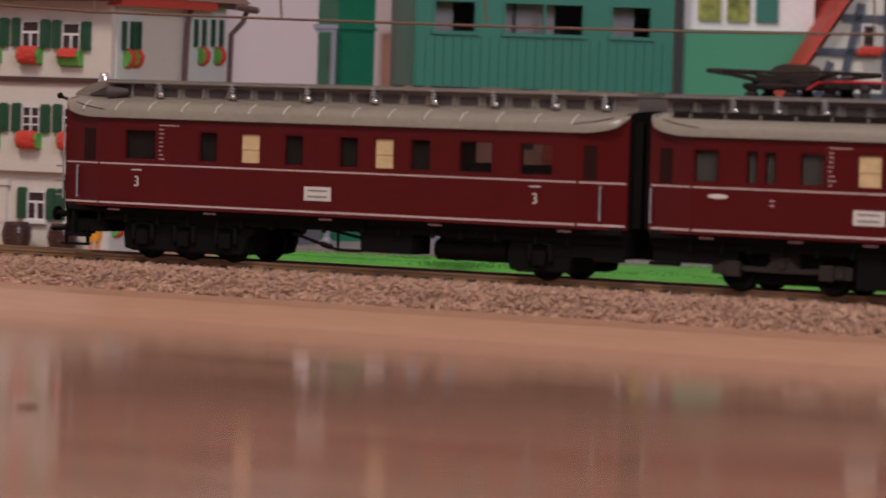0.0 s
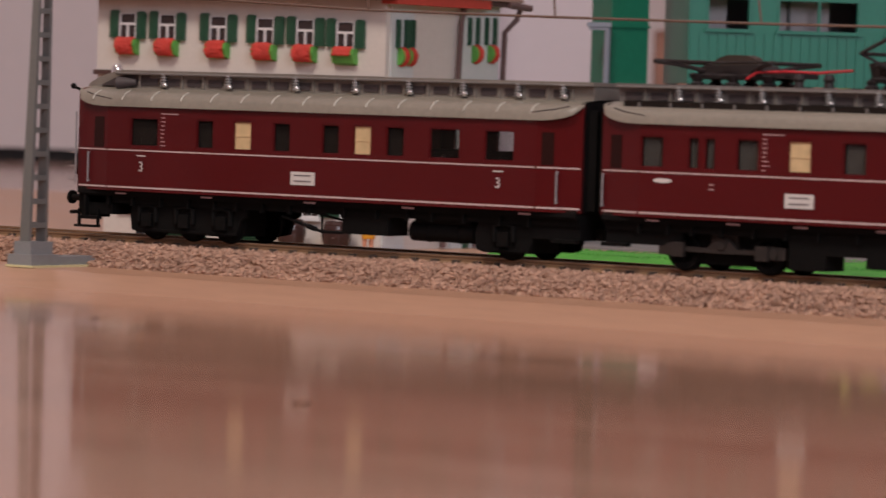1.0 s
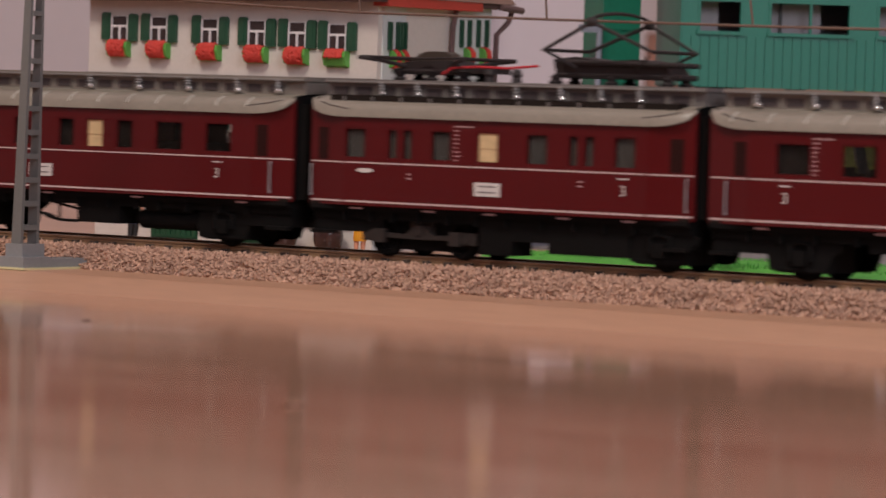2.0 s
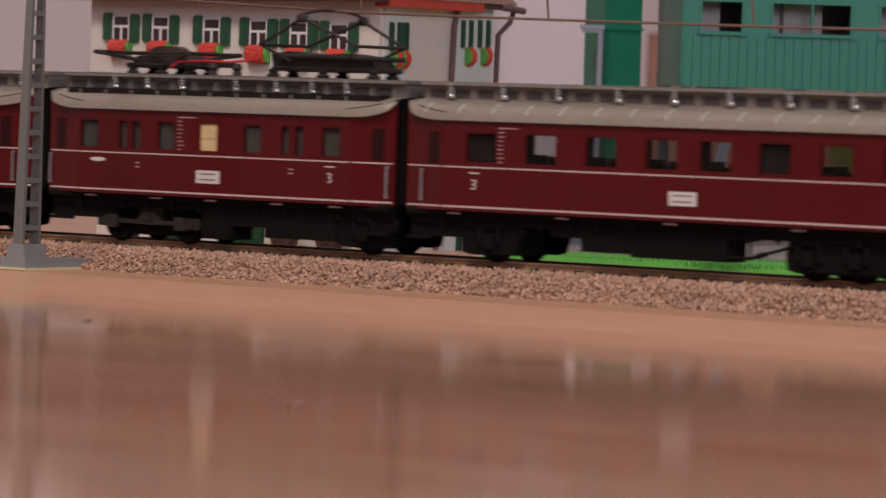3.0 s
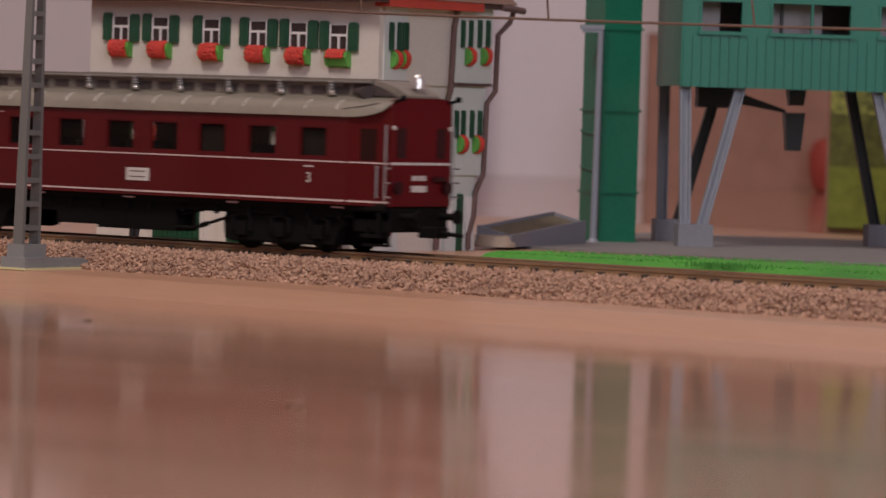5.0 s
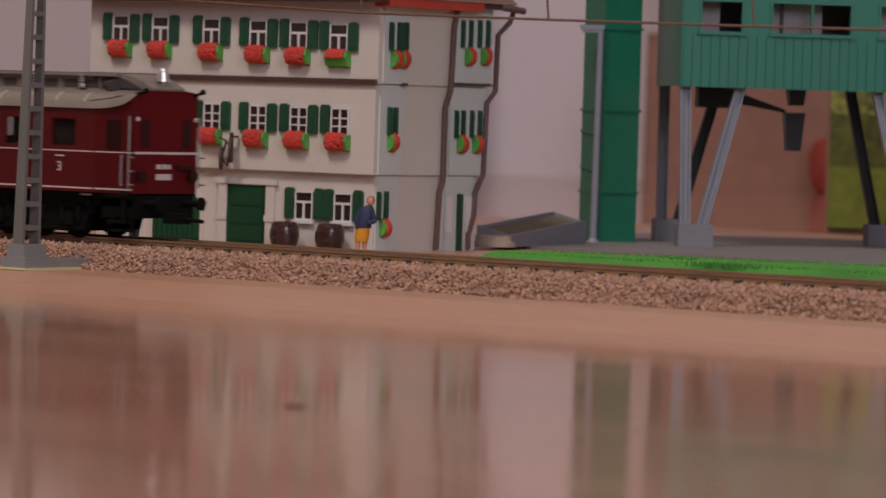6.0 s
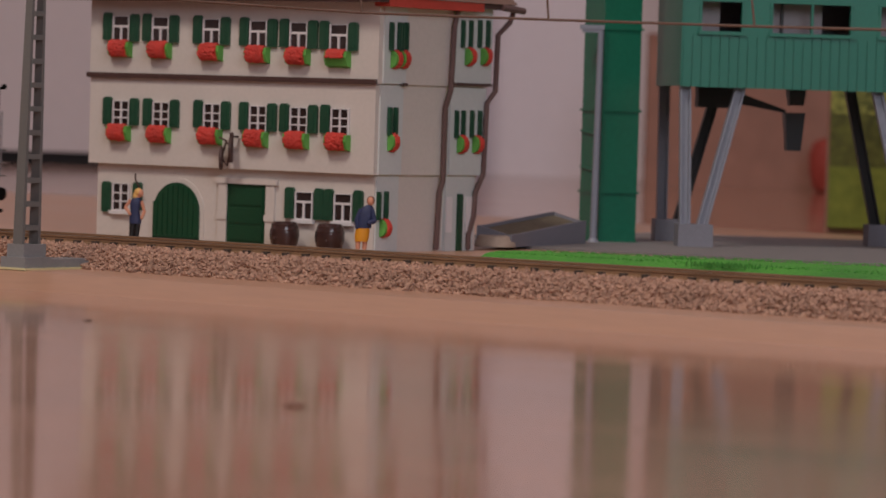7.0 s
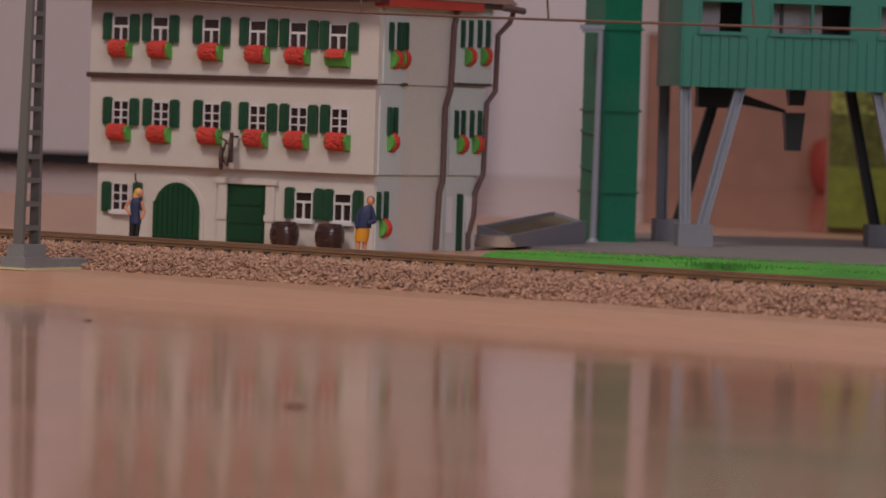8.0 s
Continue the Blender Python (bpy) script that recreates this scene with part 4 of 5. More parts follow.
def far_houses():
    h = thing("green_shed", 624, 0, 0, 36.34, "light green shed with grey glazed clerestory beside the silo", "shed")
    bm = B()
    box(bm, 207, 262, 1590, 1670, 4.7, 92)
    part("wall", bm, M_GREEN2, h)
    bm = B()
    box(bm, 206, 262, 1594, 1666, 92, 118)
    part("clerestory", bm, M_PALEWALL, h)
    # Added black strip: stands in for the dark gap at the shed's left edge.
    bm = B()
    box(bm, 203.4, 206.8, 1588, 1604, 4.7, 118)
    part("dark_gap_strip", bm, M_DARK, h, "added dark strip standing in for the dark gap beside the shed")
    for x in (218, 230, 242):
        bm = B()
        box(bm, x - 4.6, x + 4.6, 1592.5, 1594, 96, 112)
        part("window", bm, M_FOLIAGE if x < 235 else M_SILO, h, "small tinted window")
    bm = B()
    prism(bm, [(203, 118), (265, 118), (234, 136)], 1588, 1672, "y")
    part("roof", bm, M_DARK, h)
    t = thing("timber_house", 624, 0, 0, 36.34, "half-timbered model house with slate-blue beams and red verge", "house")
    bm = B()
    prism(bm, [(244, 4.7), (330, 4.7), (330, 60), (287, 128), (244, 60)], 1562, 1640, "y")
    part("gable_wall", bm, M_CREAMWALL, t)
    for (a, b), (c, d) in (((248, 66), (326, 66)), ((258, 84), (316, 84)), ((268, 66), (276, 104)), ((306, 66), (298, 104)), ((259, 66), (264, 80)), ((287, 66), (287, 122)), ((246, 60), (246, 8)), ((328, 60), (328, 8)), ((268, 98), (306, 98))):
        bm = B()
        d0 = Vector((c - a, d - b)).normalized() * 1.6
        n0 = Vector((-d0.y, d0.x))
        prism(bm, [(a - n0.x, b - n0.y), (c - n0.x, d - n0.y), (c + n0.x, d + n0.y), (a + n0.x, b + n0.y)], 1560.5, 1561.8, "y")
        part("beam", bm, M_BLUEBEAM, t, "slate-blue timber beam")
    bm = B()
    prism(bm, [(239, 56), (287, 132), (335, 56), (335, 59.5), (287, 137), (239, 59.5)], 1556, 1644, "y")
    part("roof", bm, M_TILE, t, "red roof verge")
    bm = B()
    box(bm, 276, 282, 1559.6, 1560.5, 86, 96)
    win = part("window", bm, M_FRAME, t)
    bm = B()
    box(bm, 277, 281, 1559.0, 1559.6, 87, 95)
    part("pane", bm, M_PANE, win)
    bm = B()
    for i in range(12):
        blob(bm, (275 + i * 0.8, 1557, 84 + (i % 3) * 0.7), 1.5, 1.5, 1.5, 7, 5)
    part("flower_box", bm, M_FLOWER, t, "red geraniums in a window box")


# ---- the railcar set ----
def digit(parent, text, x, y, z, size, material, turn=(90, 0, 0)):
    cu = bpy.data.curves.new("digit", "FONT")
    cu.body, cu.size, cu.align_x, cu.align_y, cu.extrude = text, size / 1000, "CENTER", "CENTER", 0.00004
    tmp = bpy.data.objects.new("digit", cu)
    scene.collection.objects.link(tmp)
    bpy.context.view_layer.update()
    me = bpy.data.meshes.new_from_object(tmp.evaluated_get(bpy.context.evaluated_depsgraph_get()))
    bpy.data.objects.remove(tmp)
    me.materials.clear()
    me.materials.append(material)
    ob = new("class_number", me)
    ob.parent = parent
    ob.matrix_basis = pose(x / 1000, y / 1000, z / 1000, *turn)
    return ob


WHEELS = []


def bogie(coach, x, base, brown, n=2):
    bm = B()
    box(bm, x - base / 2 - 3, x + base / 2 + 3, 7.0, 20.0, 1.6, 10.8)
    part("bogie_motor", bm, M_BLACK, coach, "black motor casing between the wheels", bevel=0.8)
    bm = B()
    L = base / 2 + (6.5 if n > 1 else 5.5)
    for y in (4.2, 28.3):
        if brown:
            prism(bm, [(x - L, 3.8), (x - L, 7.0), (x - L + 5.5, 7.2), (x - L + 6.5, 6.2), (x - 4.5, 5.9), (x - 1.8, 8.6), (x + 1.8, 8.6), (x + 4.5, 5.9), (x + L - 6.5, 6.2), (x + L - 5.5, 7.2), (x + L, 7.0), (x + L, 3.8),
                       (x + L - 5.5, 3.6), (x + L - 6.5, 4.9), (x + 3.0, 4.7), (x - 3.0, 4.7), (x - L + 6.5, 4.9), (x - L + 5.5, 3.6)], y, y + 1.4, "y")
            rod(bm, (x, y - 0.5, 7.2), (x, y, 7.2), 1.5, n=10)
            for u in (-L + 3.5, L - 3.5):
                rod(bm, (x + u, y - 0.5, 5.4), (x + u, y, 5.4), 1.5, n=10)
            continue
        prism(bm, [(x - L, 2.2), (x - L - 0.6, 6.4), (x - L + 0.6, 10.2), (x + L - 0.6, 10.2), (x + L + 2.4, 9.0), (x + L + 2.2, 7.6), (x + L, 6.4), (x + L - 1.4, 2.2), (x + L - 4, 1.5), (x - L + 3, 1.5)], y, y + 1.2, "y")
        for u in ([-base / 2 + base * i / (n - 1) for i in range(n)] if n > 1 else [0]):
            for d in (-3.1, 3.1):
                rod(bm, (x + u + d, y - 0.5, 4.6), (x + u + d, y - 0.5, 9.0), 0.75, n=8)
            pipe(bm, [(x + u - 3.6, y - 0.6, 8.6), (x + u, y - 0.6, 9.4), (x + u + 3.6, y - 0.6, 8.6)], 0.5, 6)
        box(bm, x - L + 1, x + L - 1, y - 0.4, y, 2.0, 2.7)
    box(bm, x - 4, x + 4, 5.6, 28.3, 5, 11)
    bg = part("bogie", bm, M_BROWNBOGIE if brown else M_BLACK, coach, "weathered brown bogie frame" if brown else "black bogie frame")
    for i in range(n):
        wx = x - base / 2 + base * i / (n - 1) if n > 1 else x
        bm = B()
        for y in (8.2, 24.0):
            pr = [(5.6, y - 0.2), (5.6, y + 0.5), (5.0, y + 0.6), (5.0, y + 2.0), (3.6, y + 2.0), (3.4, y + 1.2), (1.2, y + 1.2), (1.0, y + 2.3)]
            if y < 10:
                pr = [(r, 16.5 * 2 - v) for r, v in pr]
                pr = [(r, v - 16.5 + 8.2 - 8.3) for r, v in pr]
            k = 20
            rings = [[bm.verts.new((r * math.cos(2 * math.pi * j / k), v - 16.5, r * math.sin(2 * math.pi * j / k))) for j in range(k)] for r, v in pr]
            for a, b in zip(rings, rings[1:]):
                for j in range(k):
                    bm.faces.new((a[j], a[(j + 1) % k], b[(j + 1) % k], b[j]))
            bm.faces.new(rings[0])
            bm.faces.new(rings[-1])
            for j in range(8):
                c = 2 * math.pi * j / 8
                yy = pr[-3][1] - 16.5
                s = -0.35 if y < 10 else 0.35
                box(bm, 2.6 * math.cos(c) - 0.3, 2.6 * math.cos(c) + 0.3, min(yy, yy + s), max(yy, yy + s), 2.6 * math.sin(c) - 0.3, 2.6 * math.sin(c) + 0.3)
        rod(bm, (0, -8, 0), (0, 8, 0), 0.9)
        w = part("wheelset", bm, M_BLACK, bg)
        w.matrix_basis = pose(wx / 1000, 0.0165, 0.0050)
        WHEELS.append((w, wx, coach["centre"]))
        for y0, y1 in ((2.9, 4.2), (29.7, 31.0)):
            bm = B()
            box(bm, wx - 1.9, wx + 1.9, y0, y1, 3.4, 7.2)
            part("axle_box", bm, M_BROWNBOGIE if brown else M_BLACK, bg, bevel=0.3)
    return bg


def coach(label, x0, x1, windows, frosted, doors, ins, bogies, boxes, numbers, sign, lettering, cab_left, cab_right, catwalk_low=False, dimmed=(), louvred=()):
    """One railcar body between x0 and x1 (millimetres from the set's leading end); y = 0 is the near side, z = 0 the rail head."""
    xc = (x0 + x1) / 2
    W, LOW, SILL, WZ0, WZ1, GUT = 33.0, 13.4, 25.3, 26.4, 35.0, 38.4
    c = thing("railcar", xc, 848.0, RAIL, 0, label, "railcar", group="railcar set")
    c["centre"] = xc
    X = lambda v: v - xc
    a, b = X(x0), X(x1)
    end, VT = 13.5, 2.4
    droop = lambda d: 1 - math.sqrt(max(0.0, 1 - max(0.0, 1 - d / 13.0) ** 2))
    wins = [(X(p), X(q)) for p, q in windows]
    for near in (True, False):
        ya, yb = (0.0, 1.0) if near else (W - 1.0, W)
        bm = B()
        pierced(bm, a + end, b - end, ya, yb, LOW, GUT, [(p, q, WZ0, WZ1) for p, q in wins])
        side = part("side_wall", bm, M_RED, c, "wine red painted side")
        # vestibule ends, drawn in a little
        t = VT if near else -VT
        for p, q, s in ((a, a + end, 0), (b - end, b, 1)):
            bm = B()
            cols = []
            for i in range(9):
                x = p + (q - p) * i / 8
                k = t * (1 - i / 8 if s == 0 else i / 8)
                zt = GUT - 0.3 + 4.0 * droop(min(x - a, b - x))
                cols.append([bm.verts.new(v) for v in ((x, ya + k, LOW), (x, yb + k, LOW), (x, yb + k, zt), (x, ya + k, zt))])
            for c0, c1 in zip(cols, cols[1:]):
                for i in range(4):
                    bm.faces.new((c0[i], c1[i], c1[(i + 1) % 4], c0[(i + 1) % 4]))
            bm.faces.new(cols[0][::-1])
            bm.faces.new(cols[-1])
            bmesh.ops.recalc_face_normals(bm, faces=bm.faces)
            part("vestibule_wall", bm, M_RED, c)
        yy = ya - 0.12 if near else yb
        for z0, z1 in ((SILL - 0.18, SILL + 0.18), (14.27, 14.75)):
            bm = B()
            box(bm, a + end + 0.4, b - end - 0.4, yy, yy + 0.12, z0, z1)
            part("lining", bm, M_CREAM_LINE, side, "fine off-white lining")
        if near:
            for p, q, s in ((a + 0.6, a + end - 0.4, 0), (b - end + 0.4, b - 0.4, 1)):
                for z0, z1 in ((SILL - 0.18, SILL + 0.18), (14.27, 14.75)):
                    bm = B()
                    k0 = t * (1 - (p - a) / end) if s == 0 else t * ((p - b + end) / end)
                    k1 = t * (1 - (q - a) / end) if s == 0 else t * ((q - b + end) / end)
                    prism(bm, [(p, k0 - 0.14), (q, k1 - 0.14), (q, k1 + 0.05), (p, k0 + 0.05)], z0, z1, "z")
                    part("lining", bm, M_CREAM_LINE, side)
            for i, (p, q) in enumerate(wins):
                bm = B()
                f = 0.45
                for u0, u1, z0, z1 in ((p, p + f, WZ0, WZ1), (q - f, q, WZ0, WZ1), (p + f, q - f, WZ0, WZ0 + f), (p + f, q - f, WZ1 - f, WZ1)):
                    box(bm, u0, u1, 0.15, 0.7, z0, z1)
                win = part("window", bm, M_RED, c)
                bm = B()
                box(bm, p + 0.1, q - 0.1, 0.55, 0.8, WZ0 + 0.1, WZ1 - 0.1)
                pane = part("pane", bm, M_FROST if i in frosted else M_GLASS, win, "frosted cream pane" if i in frosted else "dark glass pane")
                pane.visible_shadow = i in frosted
                if i in frosted:
                    bm = B()
                    box(bm, p + 0.3, q - 0.3, 0.4, 0.6, 30.4, 30.9)
                    part("glazing_bar", bm, M_FROST, win)
                # Added near-black panel behind the glass stands in for the dim coach inside.
                if i in dimmed or i in louvred:
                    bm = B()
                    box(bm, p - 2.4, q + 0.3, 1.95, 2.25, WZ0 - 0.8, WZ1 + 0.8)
                    part("dim_inside_panel", bm, M_INTERIOR, win, "added dark panel standing in for the dim inside behind the pane")
                if i in louvred:
                    u = p + 0.7
                    while u < q - 0.7:
                        bm = B()
                        box(bm, u, u + 0.42, 1.3, 1.9, WZ0 + 0.2, WZ1 - 0.2)
                        part("louvre", bm, M_LOUVRE, win, "grey upright louvre bar")
                        u += 0.95
        else:
            for i, (p, q) in enumerate(wins):
                bm = B()
                box(bm, p, q, W - 0.8, W - 0.5, WZ0, WZ1)
                pane = part("pane", bm, M_FROST if i in frosted else M_GLASS, c)
                pane.visible_shadow = False
    # doors in the vestibules
    for p, q in doors:
        p, q = X(p), X(q)
        bm = B()
        s = p < 0
        k = lambda x: VT * (1 - (x - a) / end) if s else VT * ((x - b + end) / end)
        prism(bm, [(p, k(p) - 0.1), (q, k(q) - 0.1), (q, k(q) + 0.2), (p, k(p) + 0.2)], WZ0 - 0.4, WZ1 - 0.2, "z")
        part("door_window", bm, M_DOORPANE, c, "dark reddish door window")
        hx = (p + q) / 2 + (3.2 if not s else -4.2)
        bm = B()
        rod(bm, (hx, k(hx) - 0.8, 15.6), (hx, k(hx) - 0.8, 24.6), 0.28, n=6)
        rod(bm, (hx, k(hx) - 0.8, 24.2), (hx, k(hx), 24.2), 0.24, n=6)
        rod(bm, (hx, k(hx) - 0.8, 16), (hx, k(hx), 16), 0.24, n=6)
        part("handrail", bm, M_STEEL, c, "thin grey handrail")
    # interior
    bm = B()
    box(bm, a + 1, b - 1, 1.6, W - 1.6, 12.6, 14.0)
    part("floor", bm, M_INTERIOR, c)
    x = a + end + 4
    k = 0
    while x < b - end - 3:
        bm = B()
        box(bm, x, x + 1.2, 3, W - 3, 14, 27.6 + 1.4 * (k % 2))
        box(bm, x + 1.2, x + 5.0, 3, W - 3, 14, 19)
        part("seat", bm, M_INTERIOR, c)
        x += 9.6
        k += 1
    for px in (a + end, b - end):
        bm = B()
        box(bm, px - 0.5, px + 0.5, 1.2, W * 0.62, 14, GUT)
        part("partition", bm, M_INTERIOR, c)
    # ends
    for p, s, cab in ((a, -1, cab_left), (b, 1, cab_right)):
        n = 16
        top = [(W / 2 - 14.1 * math.cos(math.pi * i / n), GUT + 3.4 + 2.0 * math.sin(math.pi * i / n) ** 0.62) for i in range(n + 1)]
        bm = B()
        prism(bm, [(VT, LOW)] + top + [(W - VT, LOW)], min(p, p - s * 1.2), max(p, p - s * 1.2), "x")
        e = part("end_wall", bm, M_RED_LIT if cab else M_BLACK, c, "flat wine red cab front, its stronger light put into the colour" if cab else "black inner end wall")
        if cab:
            bm = B()
            box(bm, min(p, p + s * 0.14), max(p, p + s * 0.14), VT, W - VT, SILL - 0.35, SILL + 0.35)
            part("lining", bm, M_SIGN, e, "white lining across the cab front")
            for y0, y1 in ((5.0, 9.2), (W - 9.4, W - 5.4)):
                bm = B()
                box(bm, min(p, p + s * 0.12), max(p, p + s * 0.12), y0, y1, 26.8, 35.2)
                part("cab_window", bm, M_DARKRED, e, "dark cab window", bevel=0.3)
            for y in (3.4, W - 3.4):
                bm = B()
                rod(bm, (p, y, 35.2), (p + s * 0.5, y, 35.2), 0.65, n=12)
                part("marker_lamp", bm, M_SIGN, e, "small white marker lamp")
                bm = B()
                rod(bm, (p, y + (1.6 if y < 10 else -1.6), 18.6), (p + s * 1.3, y + (1.6 if y < 10 else -1.6), 18.6), 1.7, 1.9, 16)
                part("headlamp", bm, M_DARKRED, e, "dark red headlamp housing")
            for y0, y1, z0, z1 in ((12.4, 14.6, 20.6, 22.0), (15.2, 16.9, 20.6, 22.0), (17.3, 18.8, 20.6, 22.0), (12.2, 19.2, 17.4, 19.2)):
                bm = B()
                box(bm, min(p, p + s * 0.12), max(p, p + s * 0.12), y0, y1, z0, z1)
                part("lettering_bar", bm, M_SIGN, e, "off-white lettering bars")
            bm = B()
            box(bm, min(p, p + s * 1.2), max(p, p + s * 1.2), 21.5, 27, 20.4, 21.6)
            part("lamp_bracket", bm, M_DARKRED, e)
            for y in (0.4, W - 0.4):
                bm = B()
                rod(bm, (p - s * 0.6, y + (0.3 if y < 5 else -0.3), 15), (p - s * 0.6, y + (0.3 if y < 5 else -0.3), 36), 0.28, n=6)
                for z in (16, 20, 24):
                    rod(bm, (p - s * 0.6, y, z), (p + s * 1.6, y, z), 0.25, n=6)
                part("grab_rail", bm, M_STEEL, e)
            for y in (7.5, W - 7.5):
                bm = B()
                rod(bm, (p, y, 10.6), (p + s * 6, y, 10.6), 1.0, n=12)
                rod(bm, (p + s * 6, y, 10.6), (p + s * 6.8, y, 10.6), 2.0, n=16)
                part("buffer", bm, M_BLACK, e, "black buffer")
            bm = B()
            box(bm, min(p, p - s * 13), max(p, p - s * 13), 3.4, W - 3.4, 6.2, 12.8)
            box(bm, min(p - s * 2, p - s * 9), max(p - s * 2, p - s * 9), 1.2, 3.4, 4.6, 5.6)
            box(bm, min(p - s * 3, p - s * 4), max(p - s * 3, p - s * 4), 1.8, 3.4, 5.6, 12)
            part("headstock", bm, M_BLACK, e, "black headstock with footstep", bevel=0.4)
            bm = B()
            box(bm, min(p, p - s * 8.5), max(p, p - s * 8.5), 1.4, 3.6, 2.2, 2.9)
            for u in (0.2, 7.6):
                box(bm, min(p - s * u, p - s * (u + 0.7)), max(p - s * u, p - s * (u + 0.7)), 2.6, 3.4, 2.9, 7.5)
            part("footstep", bm, M_BLACK, e, "black hanging footstep")
            bm = B()
            pipe(bm, [(p, W / 2, 7.5), (p + s * 5, W / 2, 6.5), (p + s * 15, W / 2, 5.8)], 0.6)
            box(bm, min(p + s * 2, p + s * 8), max(p + s * 2, p + s * 8), W / 2 - 3, W / 2 + 3, 4.8, 7.8)
            part("coupling", bm, M_BLACK, e, "black hook coupling")
    # roof: an arch on the sides, drooping at the ends, with the long cable deck above
    n, m = 16, 40
    rows = []
    bm = B()
    for i in range(m + 1):
        f = i / m
        f = f * f * (3 - 2 * f) * 0.5 + f * 0.5
        x = a - 0.1 + (b - a + 0.2) * f
        d = min(x - a + 0.1, b + 0.1 - x)
        up = droop(d)
        row = []
        for j in range(n + 1):
            th = math.pi * j / n
            y = W / 2 - (W / 2 + 0.9 - 3.3 * up) * math.cos(th)
            z = GUT - 0.5 + 4.0 * up + (6.0 - 4.0 * up) * math.sin(th) ** 0.62
            row.append(bm.verts.new((x, y, z)))
        rows.append(row)
    for r0, r1 in zip(rows, rows[1:]):
        for j in range(n):
            bm.faces.new((r0[j], r1[j], r1[j + 1], r0[j + 1]))
    roof = part("roof", bm, M_ROOF, c, "weathered grey arched roof", smooth=True)
    x = a + 8
    while x < b - 6 and not catwalk_low:
        bm = B()
        pts = []
        for j in range(5):
            th = 0.16 + 0.13 * j
            pts.append((x, W / 2 - (W / 2 + 0.95) * math.cos(th), GUT - 0.44 + 6.03 * math.sin(th) ** 0.62))
        pipe(bm, pts, 0.22, 5)
        part("roof_seam", bm, M_SEAM, roof, "roof seam with its highlight put into a pale colour")
        x += 11.2
    for e, s in ((a, 1), (b, -1)):
        bm = B()
        pipe(bm, [(e + s * 15, -0.65, 40.1), (e + s * 8, 0.15, 41.05), (e + s * 4, 1.35, 41.95)], 0.15, 5)
        part("roof_joint", bm, M_VENT, roof, "dark joint at the drooping roof end")
    lo = a + (10 if cab_left else 1)
    hi = b - (12 if cab_right else 1)
    bm = B()
    box(bm, lo, hi, 8.4, W - 8.4, 42.5, 47.4)
    box(bm, lo - 0.5, hi + 0.5, 7.4, W - 7.4, 47.4, 48.5)
    for p, s, cab in ((lo, -1, cab_left), (hi, 1, cab_right)):
        if cab:
            prism(bm, [(p, 43), (p, 48.4), (p + s * 4, 47.7), (p + s * 8, 46.5), (p + s * 11.5, 44.8), (p + s * 12.3, 44.2), (p + s * 12.3, 43.6), (p + s * 8, 43)], 9.0, W - 9.0, "y")
    deck = part("roof_deck", bm, M_ROOFDARK if catwalk_low else M_DECK, c, "grey raised roof deck with vents")
    x = lo + 2
    while x < hi - 6:
        bm = B()
        box(bm, x, x + 5.2, 8.15, 8.45, 44.2, 46.3)
        part("vent", bm, M_VENT, deck, "dark vent opening")
        bm = B()
        box(bm, x + 6.0, x + 6.6, 7.9, 8.4, 43.2, 47.2)
        part("vent_post", bm, M_DECK, deck)
        x += 8.1
    for p in ins:
        p = X(p)
        bm = B()
        for k in range(5):
            r = 1.25 - 0.07 * k
            lathe(bm, (p, 7.2, 44.1 + k * 0.78), [(0.5, 0), (r, 0.12), (r, 0.3), (0.5, 0.46), (0.5, 0.78)], 12)
        part("insulator", bm, M_PORCELAIN, c, "grey ribbed porcelain insulator", smooth=True)
        bm = B()
        blob(bm, (p + 1.2, 6.3, 44.5), 0.85, 0.85, 0.75, 12, 8)
        part("terminal", bm, M_SILVER, c, "bright silver cable terminal", smooth=True)
    bm = B()
    rod(bm, (lo, 6.9, 47.6), (hi, 6.9, 47.6), 0.35, n=6)
    part("roof_cable", bm, M_ROOFDARK, c)
    if catwalk_low:
        bm = B()
        box(bm, a + 6, b - 6, 3.0, 7.4, 41.5, 44.0)
        part("walkway", bm, M_INTERIOR, c, "dark roof walkway plank")
        x = a + 11
        while x < b - 9:
            bm = B()
            box(bm, x - 0.3, x + 0.3, 2.5, 3.0, 41.4, 43.6)
            part("walkway_bracket", bm, M_ROOFDARK, c)
            x += 9.9
    # lettering
    for v in numbers:
        digit(c, "3", X(v), -0.12, 20.5, 4.0, M_SIGN)
        bm = B()
        box(bm, X(v) - 1.7, X(v) + 1.7, -0.12, 0, 23.6, 23.95)
        part("lettering_bar", bm, M_SIGN, c)
    bm = B()
    box(bm, X(sign) - 4.3, X(sign) + 4.3, -0.2, 0, 17.5, 21.2)
    sg = part("route_board", bm, M_SIGN, c, "white route board with two dark lines")
    for z in (18.6, 20.2):
        bm = B()
        box(bm, X(sign) - 3.0, X(sign) + 3.0, -0.28, -0.2, z - 0.2, z + 0.2)
        part("lettering_bar", bm, M_INK, sg)
    rng = random.Random(int(x1))
    for k in range(9):
        bm = B()
        w = 6.5 if k == 0 else rng.uniform(0.8, 2.2)
        box(bm, X(lettering), X(lettering) + w, -0.1, 0, 36.0 - k * 1.15, 36.3 - k * 1.15)
        part("lettering_bar", bm, M_FADED, c)
    # underframe
    bm = B()
    prism(bm, [(3.4, 9.6), (W - 3.4, 9.6), (W - 3.4, 13.4), (1.4, 13.4), (1.4, 12.2), (2.0, 12.2), (2.0, 11.6), (3.4, 11.6)], a + 1, b - 1, "x")
    part("underframe", bm, M_BLACK, c, "black underframe")
